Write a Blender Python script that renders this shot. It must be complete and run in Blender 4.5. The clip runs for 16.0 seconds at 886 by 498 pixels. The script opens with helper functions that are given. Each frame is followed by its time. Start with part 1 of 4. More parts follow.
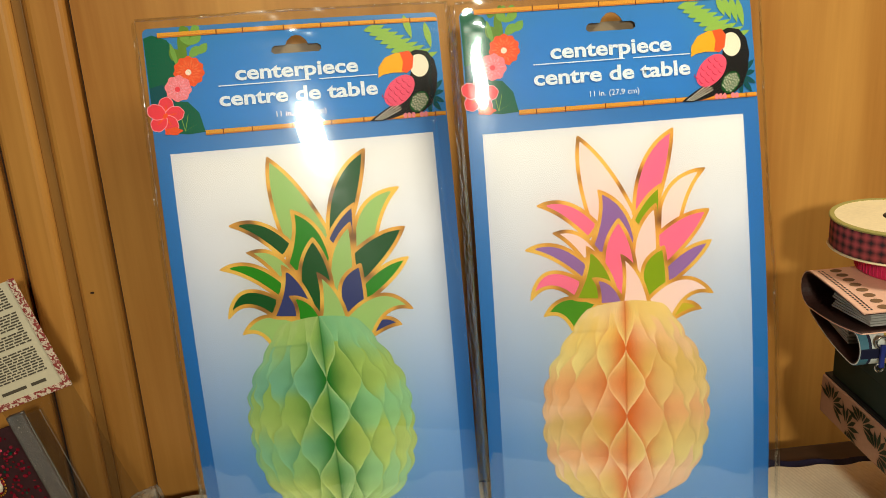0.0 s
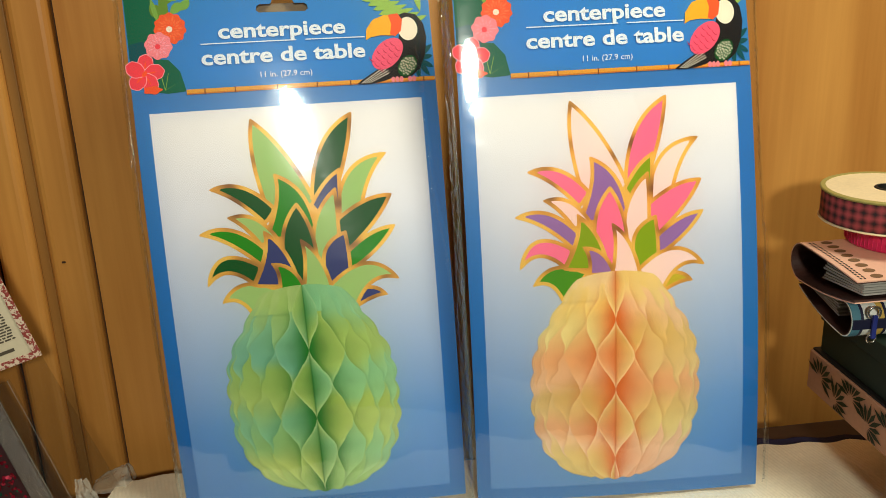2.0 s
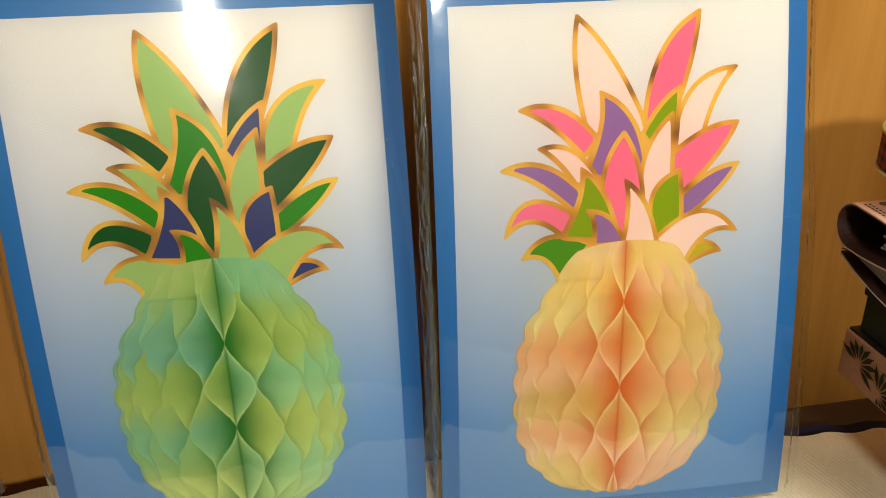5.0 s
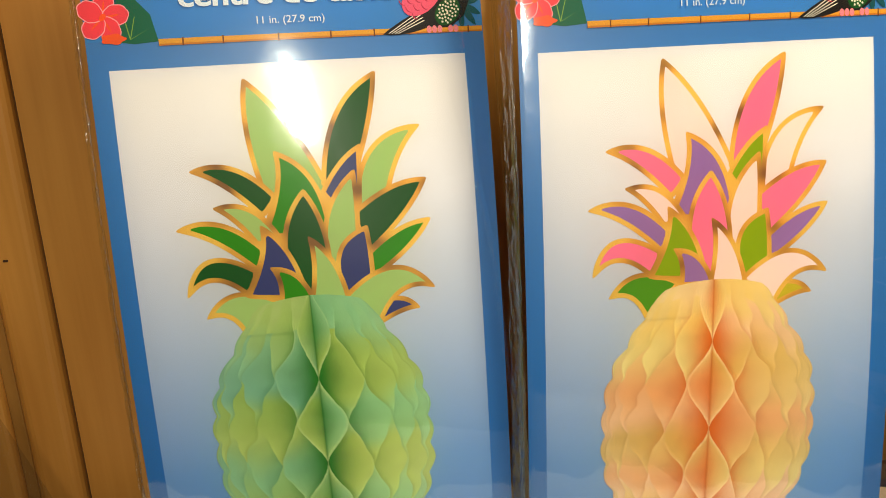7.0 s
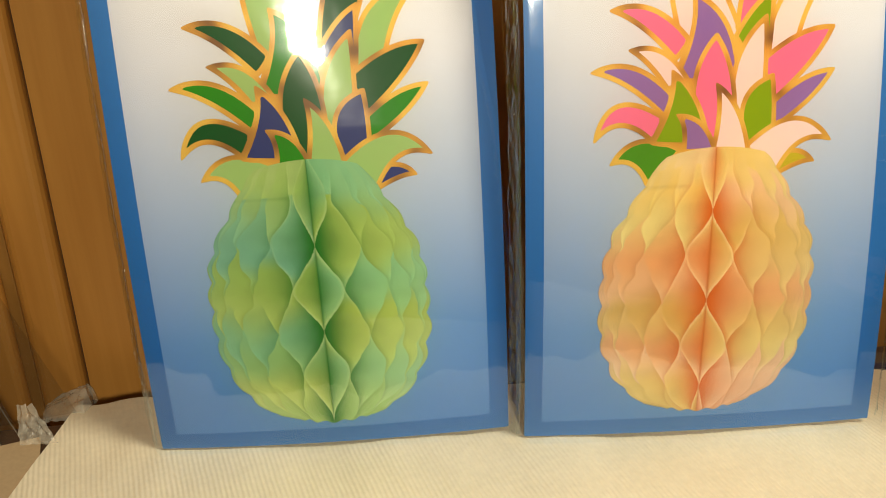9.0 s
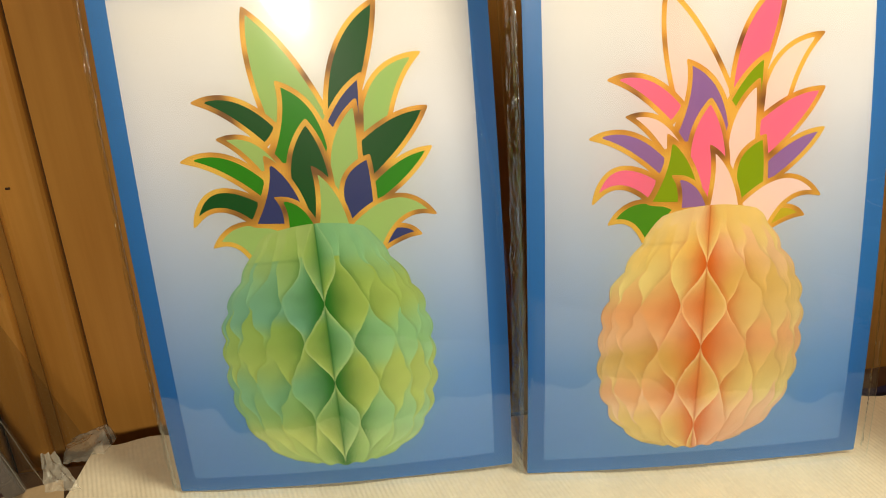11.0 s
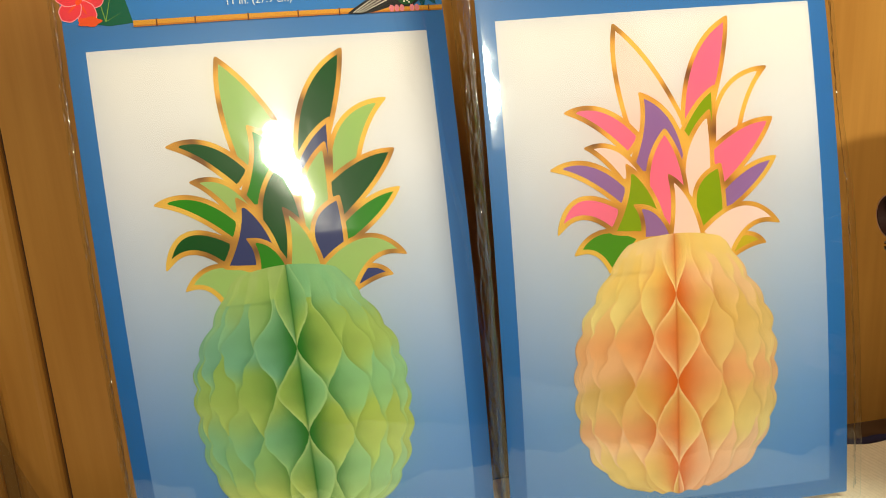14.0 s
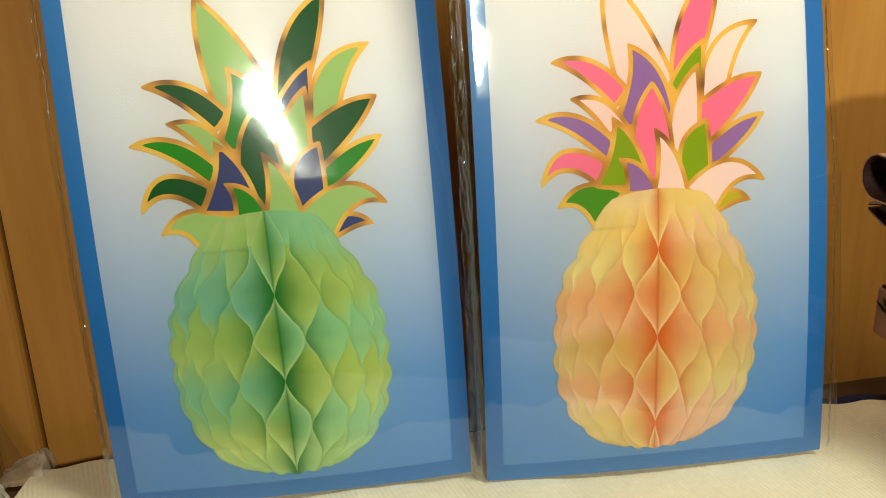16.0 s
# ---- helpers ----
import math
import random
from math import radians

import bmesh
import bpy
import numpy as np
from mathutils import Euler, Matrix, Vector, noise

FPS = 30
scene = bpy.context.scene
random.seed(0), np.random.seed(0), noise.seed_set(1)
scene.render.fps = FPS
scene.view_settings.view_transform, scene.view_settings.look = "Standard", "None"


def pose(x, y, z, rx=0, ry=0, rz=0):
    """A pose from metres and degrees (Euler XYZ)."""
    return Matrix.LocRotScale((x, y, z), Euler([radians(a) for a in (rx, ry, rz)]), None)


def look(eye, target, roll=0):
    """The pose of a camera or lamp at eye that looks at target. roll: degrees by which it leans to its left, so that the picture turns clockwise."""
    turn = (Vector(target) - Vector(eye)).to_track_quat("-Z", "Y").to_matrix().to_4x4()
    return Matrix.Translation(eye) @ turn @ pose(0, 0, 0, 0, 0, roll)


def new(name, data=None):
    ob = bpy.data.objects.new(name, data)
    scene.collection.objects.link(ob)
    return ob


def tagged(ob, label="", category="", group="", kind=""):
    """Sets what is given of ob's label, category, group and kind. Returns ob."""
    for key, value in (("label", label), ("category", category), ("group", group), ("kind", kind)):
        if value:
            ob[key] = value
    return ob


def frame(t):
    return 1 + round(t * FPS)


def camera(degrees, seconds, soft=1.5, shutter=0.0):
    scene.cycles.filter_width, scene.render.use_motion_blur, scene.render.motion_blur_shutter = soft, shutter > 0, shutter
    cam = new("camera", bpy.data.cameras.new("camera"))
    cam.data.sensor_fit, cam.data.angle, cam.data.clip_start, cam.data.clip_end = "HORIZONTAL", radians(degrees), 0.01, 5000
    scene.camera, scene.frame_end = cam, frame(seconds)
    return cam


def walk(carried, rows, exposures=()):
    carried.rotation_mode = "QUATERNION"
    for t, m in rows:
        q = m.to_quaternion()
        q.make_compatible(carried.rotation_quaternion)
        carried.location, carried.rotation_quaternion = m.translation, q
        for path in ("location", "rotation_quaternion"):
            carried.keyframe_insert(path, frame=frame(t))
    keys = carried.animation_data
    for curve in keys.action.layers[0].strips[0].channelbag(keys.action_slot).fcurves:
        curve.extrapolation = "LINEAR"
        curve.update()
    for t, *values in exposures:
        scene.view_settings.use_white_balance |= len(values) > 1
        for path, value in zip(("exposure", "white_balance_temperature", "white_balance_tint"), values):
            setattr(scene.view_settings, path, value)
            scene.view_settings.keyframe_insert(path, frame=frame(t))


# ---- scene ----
cam = camera(54.37, 16.0, soft=0.75)
PATH = [
    (0, (0.0460, 0.0124, 0.4127), (0.0769, 0.4834, 0.2480), -3.92),
    (0.5, (0.0344, 0.0279, 0.4041), (0.0787, 0.4963, 0.2349), -3.87),
    (1, (0.0325, 0.0297, 0.3941), (0.0797, 0.4995, 0.2296), -3.39),
    (1.5, (0.0314, 0.0229, 0.3895), (0.0822, 0.4925, 0.2256), -3.27),
    (2, (0.0313, 0.0198, 0.3840), (0.0808, 0.4898, 0.2209), -2.63),
    (2.5, (0.0315, 0.0156, 0.3799), (0.0814, 0.4855, 0.2164), -2.23),
    (3, (0.0281, 0.0318, 0.3752), (0.0838, 0.4991, 0.2064), -2.00),
    (3.5, (0.0247, 0.0710, 0.3417), (0.1062, 0.5371, 0.1803), -1.44),
    (3.7, (0.0277, 0.0869, 0.3358), (0.1128, 0.5518, 0.1725), -1.48),
    (5.8, (0.0312, 0.1927, 0.3891), (0.1207, 0.6267, 0.1574), 0.10),
    (6, (0.0225, 0.1933, 0.3930), (0.1134, 0.6278, 0.1628), 0.09),
    (6.5, (0.0110, 0.1718, 0.3786), (0.0886, 0.6249, 0.1818), -0.77),
    (7, (0.0124, 0.1565, 0.3545), (0.0681, 0.6206, 0.1771), -2.04),
    (7.5, (0.0110, 0.1535, 0.3325), (0.0665, 0.6167, 0.1527), -2.13),
    (8, (0.0086, 0.1480, 0.3121), (0.0657, 0.6074, 0.1232), -1.54),
    (10.3, (0.0102, 0.1482, 0.3550), (0.0630, 0.5869, 0.1209), -1.50),
    (10.5, (0.0080, 0.1554, 0.3694), (0.0637, 0.5925, 0.1330), -1.67),
    (11, (0.0053, 0.1576, 0.3741), (0.0627, 0.5962, 0.1412), -2.23),
    (11.5, (0.0229, 0.1574, 0.3774), (0.0735, 0.5978, 0.1462), -3.59),
    (12, (0.0477, 0.1575, 0.3857), (0.0873, 0.5974, 0.1513), -5.57),
    (12.5, (0.0599, 0.1545, 0.4018), (0.0975, 0.6045, 0.1871), -6.79),
    (13, (0.0511, 0.1445, 0.4100), (0.1018, 0.6031, 0.2175), -6.30),
    (13.5, (0.0468, 0.1270, 0.3762), (0.1026, 0.5961, 0.2124), -6.01),
    (14, (0.0082, 0.1238, 0.3109), (0.0810, 0.5965, 0.1650), -3.84),
    (14.5, (0.0403, 0.1376, 0.3236), (0.0873, 0.5963, 0.1302), -5.46),
    (15, (0.0298, 0.1325, 0.3218), (0.0876, 0.5943, 0.1392), -4.20),
    (15.5, (0.0379, 0.1271, 0.3282), (0.0886, 0.5901, 0.1463), -4.34),
    (16, (0.0111, 0.1283, 0.3046), (0.0899, 0.5922, 0.1353), -2.28),
]
EXPOSURES = [(0.0, 0.0, 6300, 5), (3.7, 0.0, 5950, 5), (6.0, -0.12, 6850, 8), (7.0, 0.05, 6800, 8), (10.5, 0.0, 6850, 8), (13.0, -0.08, 7150, 7), (14.0, 0.05, 6800, 4), (15.0, 0.0, 6700, 6), (15.5, 0.0, 6750, 8), (16.0, -0.03, 6350, 0)]
walk(cam, [(t, look(eye, target, roll)) for t, eye, target, roll in PATH], EXPOSURES)

# ---- light: one warm bulb behind the camera and an added overhead fill ----
world = bpy.data.worlds.new("room_air")
scene.world = world
world.use_nodes = True
world.node_tree.nodes["Background"].inputs["Color"].default_value = (1.0, 0.78, 0.52, 1)
world.node_tree.nodes["Background"].inputs["Strength"].default_value = 0.02


def lamp(name, kind, place, target, watts, colour, size):
    data = bpy.data.lights.new(name, kind)
    data.energy, data.color = watts, colour
    if kind == "AREA":
        data.shape, data.size = "DISK", size
    else:
        data.shadow_soft_size = size
    ob = new(name, data)
    ob.matrix_world = look(place, target)
    return ob


lamp("room_lamp", "POINT", (0.138, -0.70, 0.685), (0.1, 0.6, 0.2), 34.3, (1.0, 0.945, 0.76), 0.06)
# unseen fill, added to brighten the upper wood and the cloth
lamp("overhead_fill", "AREA", (0.66, 0.12, 1.25), (0.25, 0.6, 0.1), 11.0, (1.0, 0.93, 0.71), 0.4)


# ---- materials ----
def srgb(r, g, b):
    return tuple((v / 255 / 12.92 if v <= 10 else ((v / 255 + 0.055) / 1.055) ** 2.4) for v in (r, g, b)) + (1.0,)


def material(name, colour, rough=0.5, metal=0.0, vary=0.08, scale=40.0, bump=0.0, bump_scale=200.0, coat=0.0, stretch=(1, 1, 1), spec=0.5):
    """A plain surface with soft mottling at two scales and a fine relief."""
    m = bpy.data.materials.new(name)
    m.use_nodes = True
    n, l = m.node_tree.nodes, m.node_tree.links
    b = n["Principled BSDF"]
    b.inputs["Roughness"].default_value, b.inputs["Metallic"].default_value = rough, metal
    b.inputs["Specular IOR Level"].default_value = spec
    b.inputs["Coat Weight"].default_value, b.inputs["Coat Roughness"].default_value = coat, 0.12
    at = n.new("ShaderNodeTexCoord")
    mp = n.new("ShaderNodeMapping")
    mp.inputs["Scale"].default_value = stretch
    l.new(at.outputs["Object"], mp.inputs["Vector"])
    big, small = n.new("ShaderNodeTexNoise"), n.new("ShaderNodeTexNoise")
    big.inputs["Scale"].default_value, small.inputs["Scale"].default_value = scale, scale * 9
    big.inputs["Detail"].default_value = 3
    add = n.new("ShaderNodeMath")
    add.operation = "ADD"
    for tex in (big, small):
        l.new(mp.outputs["Vector"], tex.inputs["Vector"])
    l.new(big.outputs["Fac"], add.inputs[0])
    l.new(small.outputs["Fac"], add.inputs[1])
    span = n.new("ShaderNodeMapRange")
    span.inputs["From Min"].default_value, span.inputs["From Max"].default_value = 0.6, 1.4
    span.inputs["To Min"].default_value, span.inputs["To Max"].default_value = 1 - vary, 1 + vary
    l.new(add.outputs[0], span.inputs["Value"])
    mix = n.new("ShaderNodeVectorMath")
    mix.operation = "SCALE"
    mix.inputs[0].default_value = colour[:3]
    l.new(span.outputs[0], mix.inputs["Scale"])
    l.new(mix.outputs[0], b.inputs["Base Color"])
    if bump:
        tex, bp = n.new("ShaderNodeTexNoise"), n.new("ShaderNodeBump")
        tex.inputs["Scale"].default_value = bump_scale
        bp.inputs["Strength"].default_value, bp.inputs["Distance"].default_value = bump, 0.001
        l.new(mp.outputs["Vector"], tex.inputs["Vector"])
        l.new(tex.outputs["Fac"], bp.inputs["Height"])
        l.new(bp.outputs[0], b.inputs["Normal"])
    return m


def ink(name, colour, rough=0.4, vary=0.03):
    return material(name, colour, rough, vary=vary, scale=60, bump=0.03, bump_scale=1500, spec=0.22)


def ramp_ink(name, stops, axis=1, rough=0.4):
    """Printed colour that runs along the card's own coordinates."""
    m = material(name, (1, 1, 1, 1), rough, vary=0.02, scale=60)
    n, l = m.node_tree.nodes, m.node_tree.links
    uv, sep, ramp, mul = n.new("ShaderNodeUVMap"), n.new("ShaderNodeSeparateXYZ"), n.new("ShaderNodeValToRGB"), n.new("ShaderNodeMix")
    mul.data_type, mul.blend_type = "RGBA", "MULTIPLY"
    mul.inputs["Factor"].default_value = 1
    l.new(uv.outputs[0], sep.inputs[0])
    l.new(sep.outputs[axis], ramp.inputs[0])
    e = ramp.color_ramp.elements
    while len(e) < len(stops):
        e.new(0.5)
    for k, (at, colour) in enumerate(stops):
        e[k].position, e[k].color = at, colour
    old = n["Principled BSDF"].inputs["Base Color"].links[0].from_socket
    l.new(ramp.outputs[0], mul.inputs["A"])
    l.new(old, mul.inputs["B"])
    l.new(mul.outputs["Result"], n["Principled BSDF"].inputs["Base Color"])
    return m


def tint_ink(name):
    """Ink whose colour is laid down point by point in the printed photograph."""
    m = bpy.data.materials.new(name)
    m.use_nodes = True
    n, l = m.node_tree.nodes, m.node_tree.links
    a = n.new("ShaderNodeAttribute")
    a.attribute_name = "ink"
    l.new(a.outputs["Color"], n["Principled BSDF"].inputs["Base Color"])
    n["Principled BSDF"].inputs["Roughness"].default_value = 0.45
    n["Principled BSDF"].inputs["Specular IOR Level"].default_value = 0.22
    return m


def foil(name, dark=0.0):
    """Gold foil that turns from yellow to brown along the outline."""
    m = bpy.data.materials.new(name)
    m.use_nodes = True
    n, l = m.node_tree.nodes, m.node_tree.links
    b = n["Principled BSDF"]
    b.inputs["Metallic"].default_value, b.inputs["Roughness"].default_value = 0.15, 0.5
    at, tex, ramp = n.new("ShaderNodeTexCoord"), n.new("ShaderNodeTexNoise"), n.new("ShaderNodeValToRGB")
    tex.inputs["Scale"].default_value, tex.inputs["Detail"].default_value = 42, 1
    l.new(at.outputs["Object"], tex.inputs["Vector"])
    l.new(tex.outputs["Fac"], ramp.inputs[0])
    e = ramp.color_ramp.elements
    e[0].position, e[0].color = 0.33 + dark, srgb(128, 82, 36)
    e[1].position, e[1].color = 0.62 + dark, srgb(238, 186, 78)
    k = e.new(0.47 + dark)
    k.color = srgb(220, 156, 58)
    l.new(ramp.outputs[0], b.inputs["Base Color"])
    return m


def film(name, rough=0.035, bump=0.12, strength=1.0, ior=1.6, tone=0.97):
    """Thin clear plastic: see-through, with a gloss that grows at grazing angles."""
    m = bpy.data.materials.new(name)
    m.use_nodes = True
    n, l = m.node_tree.nodes, m.node_tree.links
    n.remove(n["Principled BSDF"])
    clear, gloss, mix, fres = n.new("ShaderNodeBsdfTransparent"), n.new("ShaderNodeBsdfGlossy"), n.new("ShaderNodeMixShader"), n.new("ShaderNodeFresnel")
    clear.inputs[0].default_value = (tone, tone, tone * 0.99, 1)
    gloss.inputs["Roughness"].default_value = rough
    gloss.inputs["Color"].default_value = (0.88, 0.97, 1.0, 1)
    fres.inputs["IOR"].default_value = ior
    at, t1, t2, add, bp = n.new("ShaderNodeTexCoord"), n.new("ShaderNodeTexNoise"), n.new("ShaderNodeTexNoise"), n.new("ShaderNodeMath"), n.new("ShaderNodeBump")
    t1.inputs["Scale"].default_value, t2.inputs["Scale"].default_value = 18, 90
    t1.inputs["Distortion"].default_value = 0.6
    add.operation = "MULTIPLY_ADD"
    add.inputs[1].default_value = 0.12
    for t in (t1, t2):
        l.new(at.outputs["Object"], t.inputs["Vector"])
    l.new(t2.outputs["Fac"], add.inputs[0])
    l.new(t1.outputs["Fac"], add.inputs[2])
    bp.inputs["Strength"].default_value, bp.inputs["Distance"].default_value = bump, 0.006
    l.new(add.outputs[0], bp.inputs["Height"])
    l.new(bp.outputs[0], gloss.inputs["Normal"])
    k = n.new("ShaderNodeMath")
    k.operation = "MULTIPLY"
    k.inputs[1].default_value = strength
    l.new(fres.outputs[0], k.inputs[0])
    l.new(k.outputs[0], mix.inputs[0])
    haze, both = n.new("ShaderNodeBsdfGlossy"), n.new("ShaderNodeMixShader")
    haze.inputs["Roughness"].default_value = 0.13
    both.inputs[0].default_value = 0.12
    l.new(bp.outputs[0], haze.inputs["Normal"])
    l.new(gloss.outputs[0], both.inputs[1])
    l.new(haze.outputs[0], both.inputs[2])
    l.new(clear.outputs[0], mix.inputs[1])
    l.new(both.outputs[0], mix.inputs[2])
    l.new(mix.outputs[0], n["Material Output"].inputs["Surface"])
    return m


def wood(name, light, dark, grain=(55, 55, 2.2)):
    """Varnished softwood with long upright grain, pores and a few darker streaks."""
    m = bpy.data.materials.new(name)
    m.use_nodes = True
    n, l = m.node_tree.nodes, m.node_tree.links
    b = n["Principled BSDF"]
    b.inputs["Roughness"].default_value = 0.42
    at, mp, mp2 = n.new("ShaderNodeTexCoord"), n.new("ShaderNodeMapping"), n.new("ShaderNodeMapping")
    mp.inputs["Scale"].default_value, mp2.inputs["Scale"].default_value = grain, (9, 9, 1.1)
    fine, broad, mix, ramp = n.new("ShaderNodeTexNoise"), n.new("ShaderNodeTexNoise"), n.new("ShaderNodeMath"), n.new("ShaderNodeValToRGB")
    fine.inputs["Scale"].default_value, broad.inputs["Scale"].default_value = 3.0, 1.6
    fine.inputs["Detail"].default_value, broad.inputs["Distortion"].default_value = 5, 0.8
    l.new(at.outputs["Object"], mp.inputs[0])
    l.new(at.outputs["Object"], mp2.inputs[0])
    l.new(mp.outputs[0], fine.inputs["Vector"])
    l.new(mp2.outputs[0], broad.inputs["Vector"])
    mix.operation = "MULTIPLY_ADD"
    mix.inputs[1].default_value = 0.28
    l.new(fine.outputs["Fac"], mix.inputs[0])
    l.new(broad.outputs["Fac"], mix.inputs[2])
    ramp.color_ramp.elements[0].position, ramp.color_ramp.elements[0].color = 0.42, dark
    ramp.color_ramp.elements[1].position, ramp.color_ramp.elements[1].color = 0.84, light
    l.new(mix.outputs[0], ramp.inputs[0])
    l.new(ramp.outputs[0], b.inputs["Base Color"])
    bp = n.new("ShaderNodeBump")
    bp.inputs["Strength"].default_value, bp.inputs["Distance"].default_value = 0.12, 0.0006
    l.new(fine.outputs["Fac"], bp.inputs["Height"])
    l.new(bp.outputs[0], b.inputs["Normal"])
    return m


WOOD = wood("varnished_wood", srgb(214, 154, 76), srgb(172, 110, 44))
# darker copy of WOOD: the set-back band's shade is put into its colour
WOOD_SHADED = wood("shaded_wood_grain", srgb(170, 122, 60), srgb(128, 84, 36))
GROOVE = material("dark_joint", srgb(58, 32, 12), 0.8)
CLOTH = material("cream_paper_cloth", srgb(242, 230, 206), 0.9, vary=0.06, scale=30)


def ribbed(m, pitch, slant, height):
    """Fine raised ribs, as on a paper towel, with a soft fibre relief between them."""
    n, l = m.node_tree.nodes, m.node_tree.links
    at, mp, wv, tex, add, bp = n.new("ShaderNodeTexCoord"), n.new("ShaderNodeMapping"), n.new("ShaderNodeTexWave"), n.new("ShaderNodeTexNoise"), n.new("ShaderNodeMath"), n.new("ShaderNodeBump")
    mp.inputs["Rotation"].default_value = (0, 0, radians(slant))
    wv.inputs["Scale"].default_value, wv.inputs["Distortion"].default_value, wv.inputs["Detail Scale"].default_value = 0.314 / pitch, 1.2, 0.6
    tex.inputs["Scale"].default_value = 420
    add.operation = "MULTIPLY_ADD"
    add.inputs[1].default_value = 0.5
    l.new(at.outputs["Object"], mp.inputs[0])
    l.new(mp.outputs[0], wv.inputs["Vector"])
    l.new(at.outputs["Object"], tex.inputs["Vector"])
    l.new(tex.outputs["Fac"], add.inputs[0])
    l.new(wv.outputs["Fac"], add.inputs[2])
    l.new(add.outputs[0], bp.inputs["Height"])
    bp.inputs["Strength"].default_value, bp.inputs["Distance"].default_value = 0.8, height
    l.new(bp.outputs[0], n["Principled BSDF"].inputs["Normal"])


ribbed(CLOTH, 0.0028, -14, 0.0003)
NAVY = material("navy_fabric", srgb(26, 26, 66), 0.85, vary=0.2, bump=0.4, bump_scale=900)
TABLE = material("dark_table_board", srgb(70, 48, 34), 0.5, vary=0.2, scale=12, stretch=(1, 12, 1))
PAINT = material("room_wall_paint", srgb(100, 84, 66), 0.9, vary=0.05, scale=3)
BLUE = ramp_ink("blue_card_ink", [(0.0, srgb(60, 124, 188)), (0.55, srgb(46, 116, 188)), (1.0, srgb(38, 112, 184))])
HEADER = ink("header_blue_ink", srgb(60, 132, 202))
PANEL = ramp_ink("panel_fade_ink", [(0.25, srgb(233, 225, 225)), (0.42, srgb(222, 218, 226)), (0.62, srgb(180, 192, 216)), (0.82, srgb(116, 160, 212)), (1.0, srgb(80, 140, 204))])
WHITE = ink("white_ink", srgb(240, 240, 238))
BOARD = material("grey_cardboard", srgb(150, 130, 104), 0.9, vary=0.1, bump=0.2, bump_scale=800)
FILM = film("clear_film", bump=0.07, ior=1.8)
EDGE = film("edge_film", 0.10, 0.6, 2.6, 1.6, 0.93)
SEAM = film("crinkled_film", 0.14, 1.0, 1.4, 1.7, 0.86)
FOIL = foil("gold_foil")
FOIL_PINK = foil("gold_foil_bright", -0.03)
PHOTO = tint_ink("printed_photo")
ORANGE = ink("bamboo_orange_ink", srgb(236, 160, 52))
BAMBOO_SHADE = ink("bamboo_shade_ink", srgb(206, 122, 40))
BAMBOO_DARK = ink("bamboo_joint_ink", srgb(120, 66, 24))
INKS = {
    "light_green": ink("light_green_ink", srgb(164, 194, 120)),
    "dark_green": ink("dark_green_ink", srgb(14, 82, 32)),
    "green": ink("mid_green_ink", srgb(42, 136, 16)),
    "blue": ink("slate_blue_ink", srgb(54, 62, 122)),
    "pale": ink("pale_pink_ink", srgb(250, 216, 212)),
    "pink": ink("hot_pink_ink", srgb(250, 118, 156)),
    "purple": ink("purple_ink", srgb(150, 110, 176)),
    "lime": ink("lime_ink", srgb(136, 166, 22)),
    "moss": ink("moss_ink", srgb(80, 146, 32)),
    "olive": ink("olive_ink", srgb(196, 176, 44)),
    "jungle": ink("jungle_green_ink", srgb(20, 100, 72)),
    "teal": ink("teal_ink", srgb(18, 84, 92)),
    "fern": ink("fern_green_ink", srgb(104, 140, 48)),
    "ember": ink("ember_ink", srgb(250, 118, 66)),
    "blush": ink("blush_ink", srgb(250, 164, 176)),
    "frond": ink("frond_green_ink", srgb(152, 188, 84)),
    "palm": ink("palm_green_ink", srgb(126, 170, 74)),
    "red_orange": ink("red_orange_ink", srgb(244, 92, 44)),
    "rose": ink("rose_ink", srgb(246, 140, 150)),
    "coral": ink("coral_ink", srgb(240, 70, 84)),
    "black": ink("black_ink", srgb(26, 24, 26)),
    "yellow": ink("yellow_ink", srgb(250, 178, 40)),
    "cream": ink("cream_ink", srgb(250, 236, 214)),
    "wing_pink": ink("wing_pink_ink", srgb(238, 92, 122)),
    "wine": ink("wine_ink", srgb(188, 40, 74)),
}


# ---- building helpers ----
def part(name, bm, mat, parent, label="", smooth=False):
    """Links a bmesh, given in the world's metres, as one mesh under a thing or a part."""
    mesh = bpy.data.meshes.new(name)
    root = parent
    at = Vector((0, 0, 0))
    while root is not None:
        at += root.location
        root = root.parent
    bmesh.ops.translate(bm, verts=bm.verts, vec=-at)
    bm.to_mesh(mesh)
    bm.free()
    mesh.materials.append(mat)
    if smooth:
        for poly in mesh.polygons:
            poly.use_smooth = True
    ob = new(name, mesh)
    ob.parent = parent
    return tagged(ob, label)


def thing(name, place, label, category, group="", kind=""):
    ob = new(name)
    ob.location = place
    ob.empty_display_size = 0.02
    return tagged(ob, label, category, group, kind)


def solo(name, bm, mat, label="", category="", group="", kind="", smooth=False):
    return tagged(part(name, bm, mat, None, "", smooth), label, category, group, kind)


def block(lo, hi, bevel=0.0, seg=2):
    bm = bmesh.new()
    bmesh.ops.create_cube(bm, size=1)
    for v in bm.verts:
        v.co = Vector([lo[k] + (v.co[k] + 0.5) * (hi[k] - lo[k]) for k in range(3)])
    if bevel:
        bmesh.ops.bevel(bm, geom=list(bm.edges), offset=bevel, segments=seg, affect="EDGES", profile=0.6)
    return bm


def turned(bm, m):
    bmesh.ops.transform(bm, matrix=m, verts=bm.verts)
    if m.determinant() < 0:
        bmesh.ops.reverse_faces(bm, faces=bm.faces)
    return bm


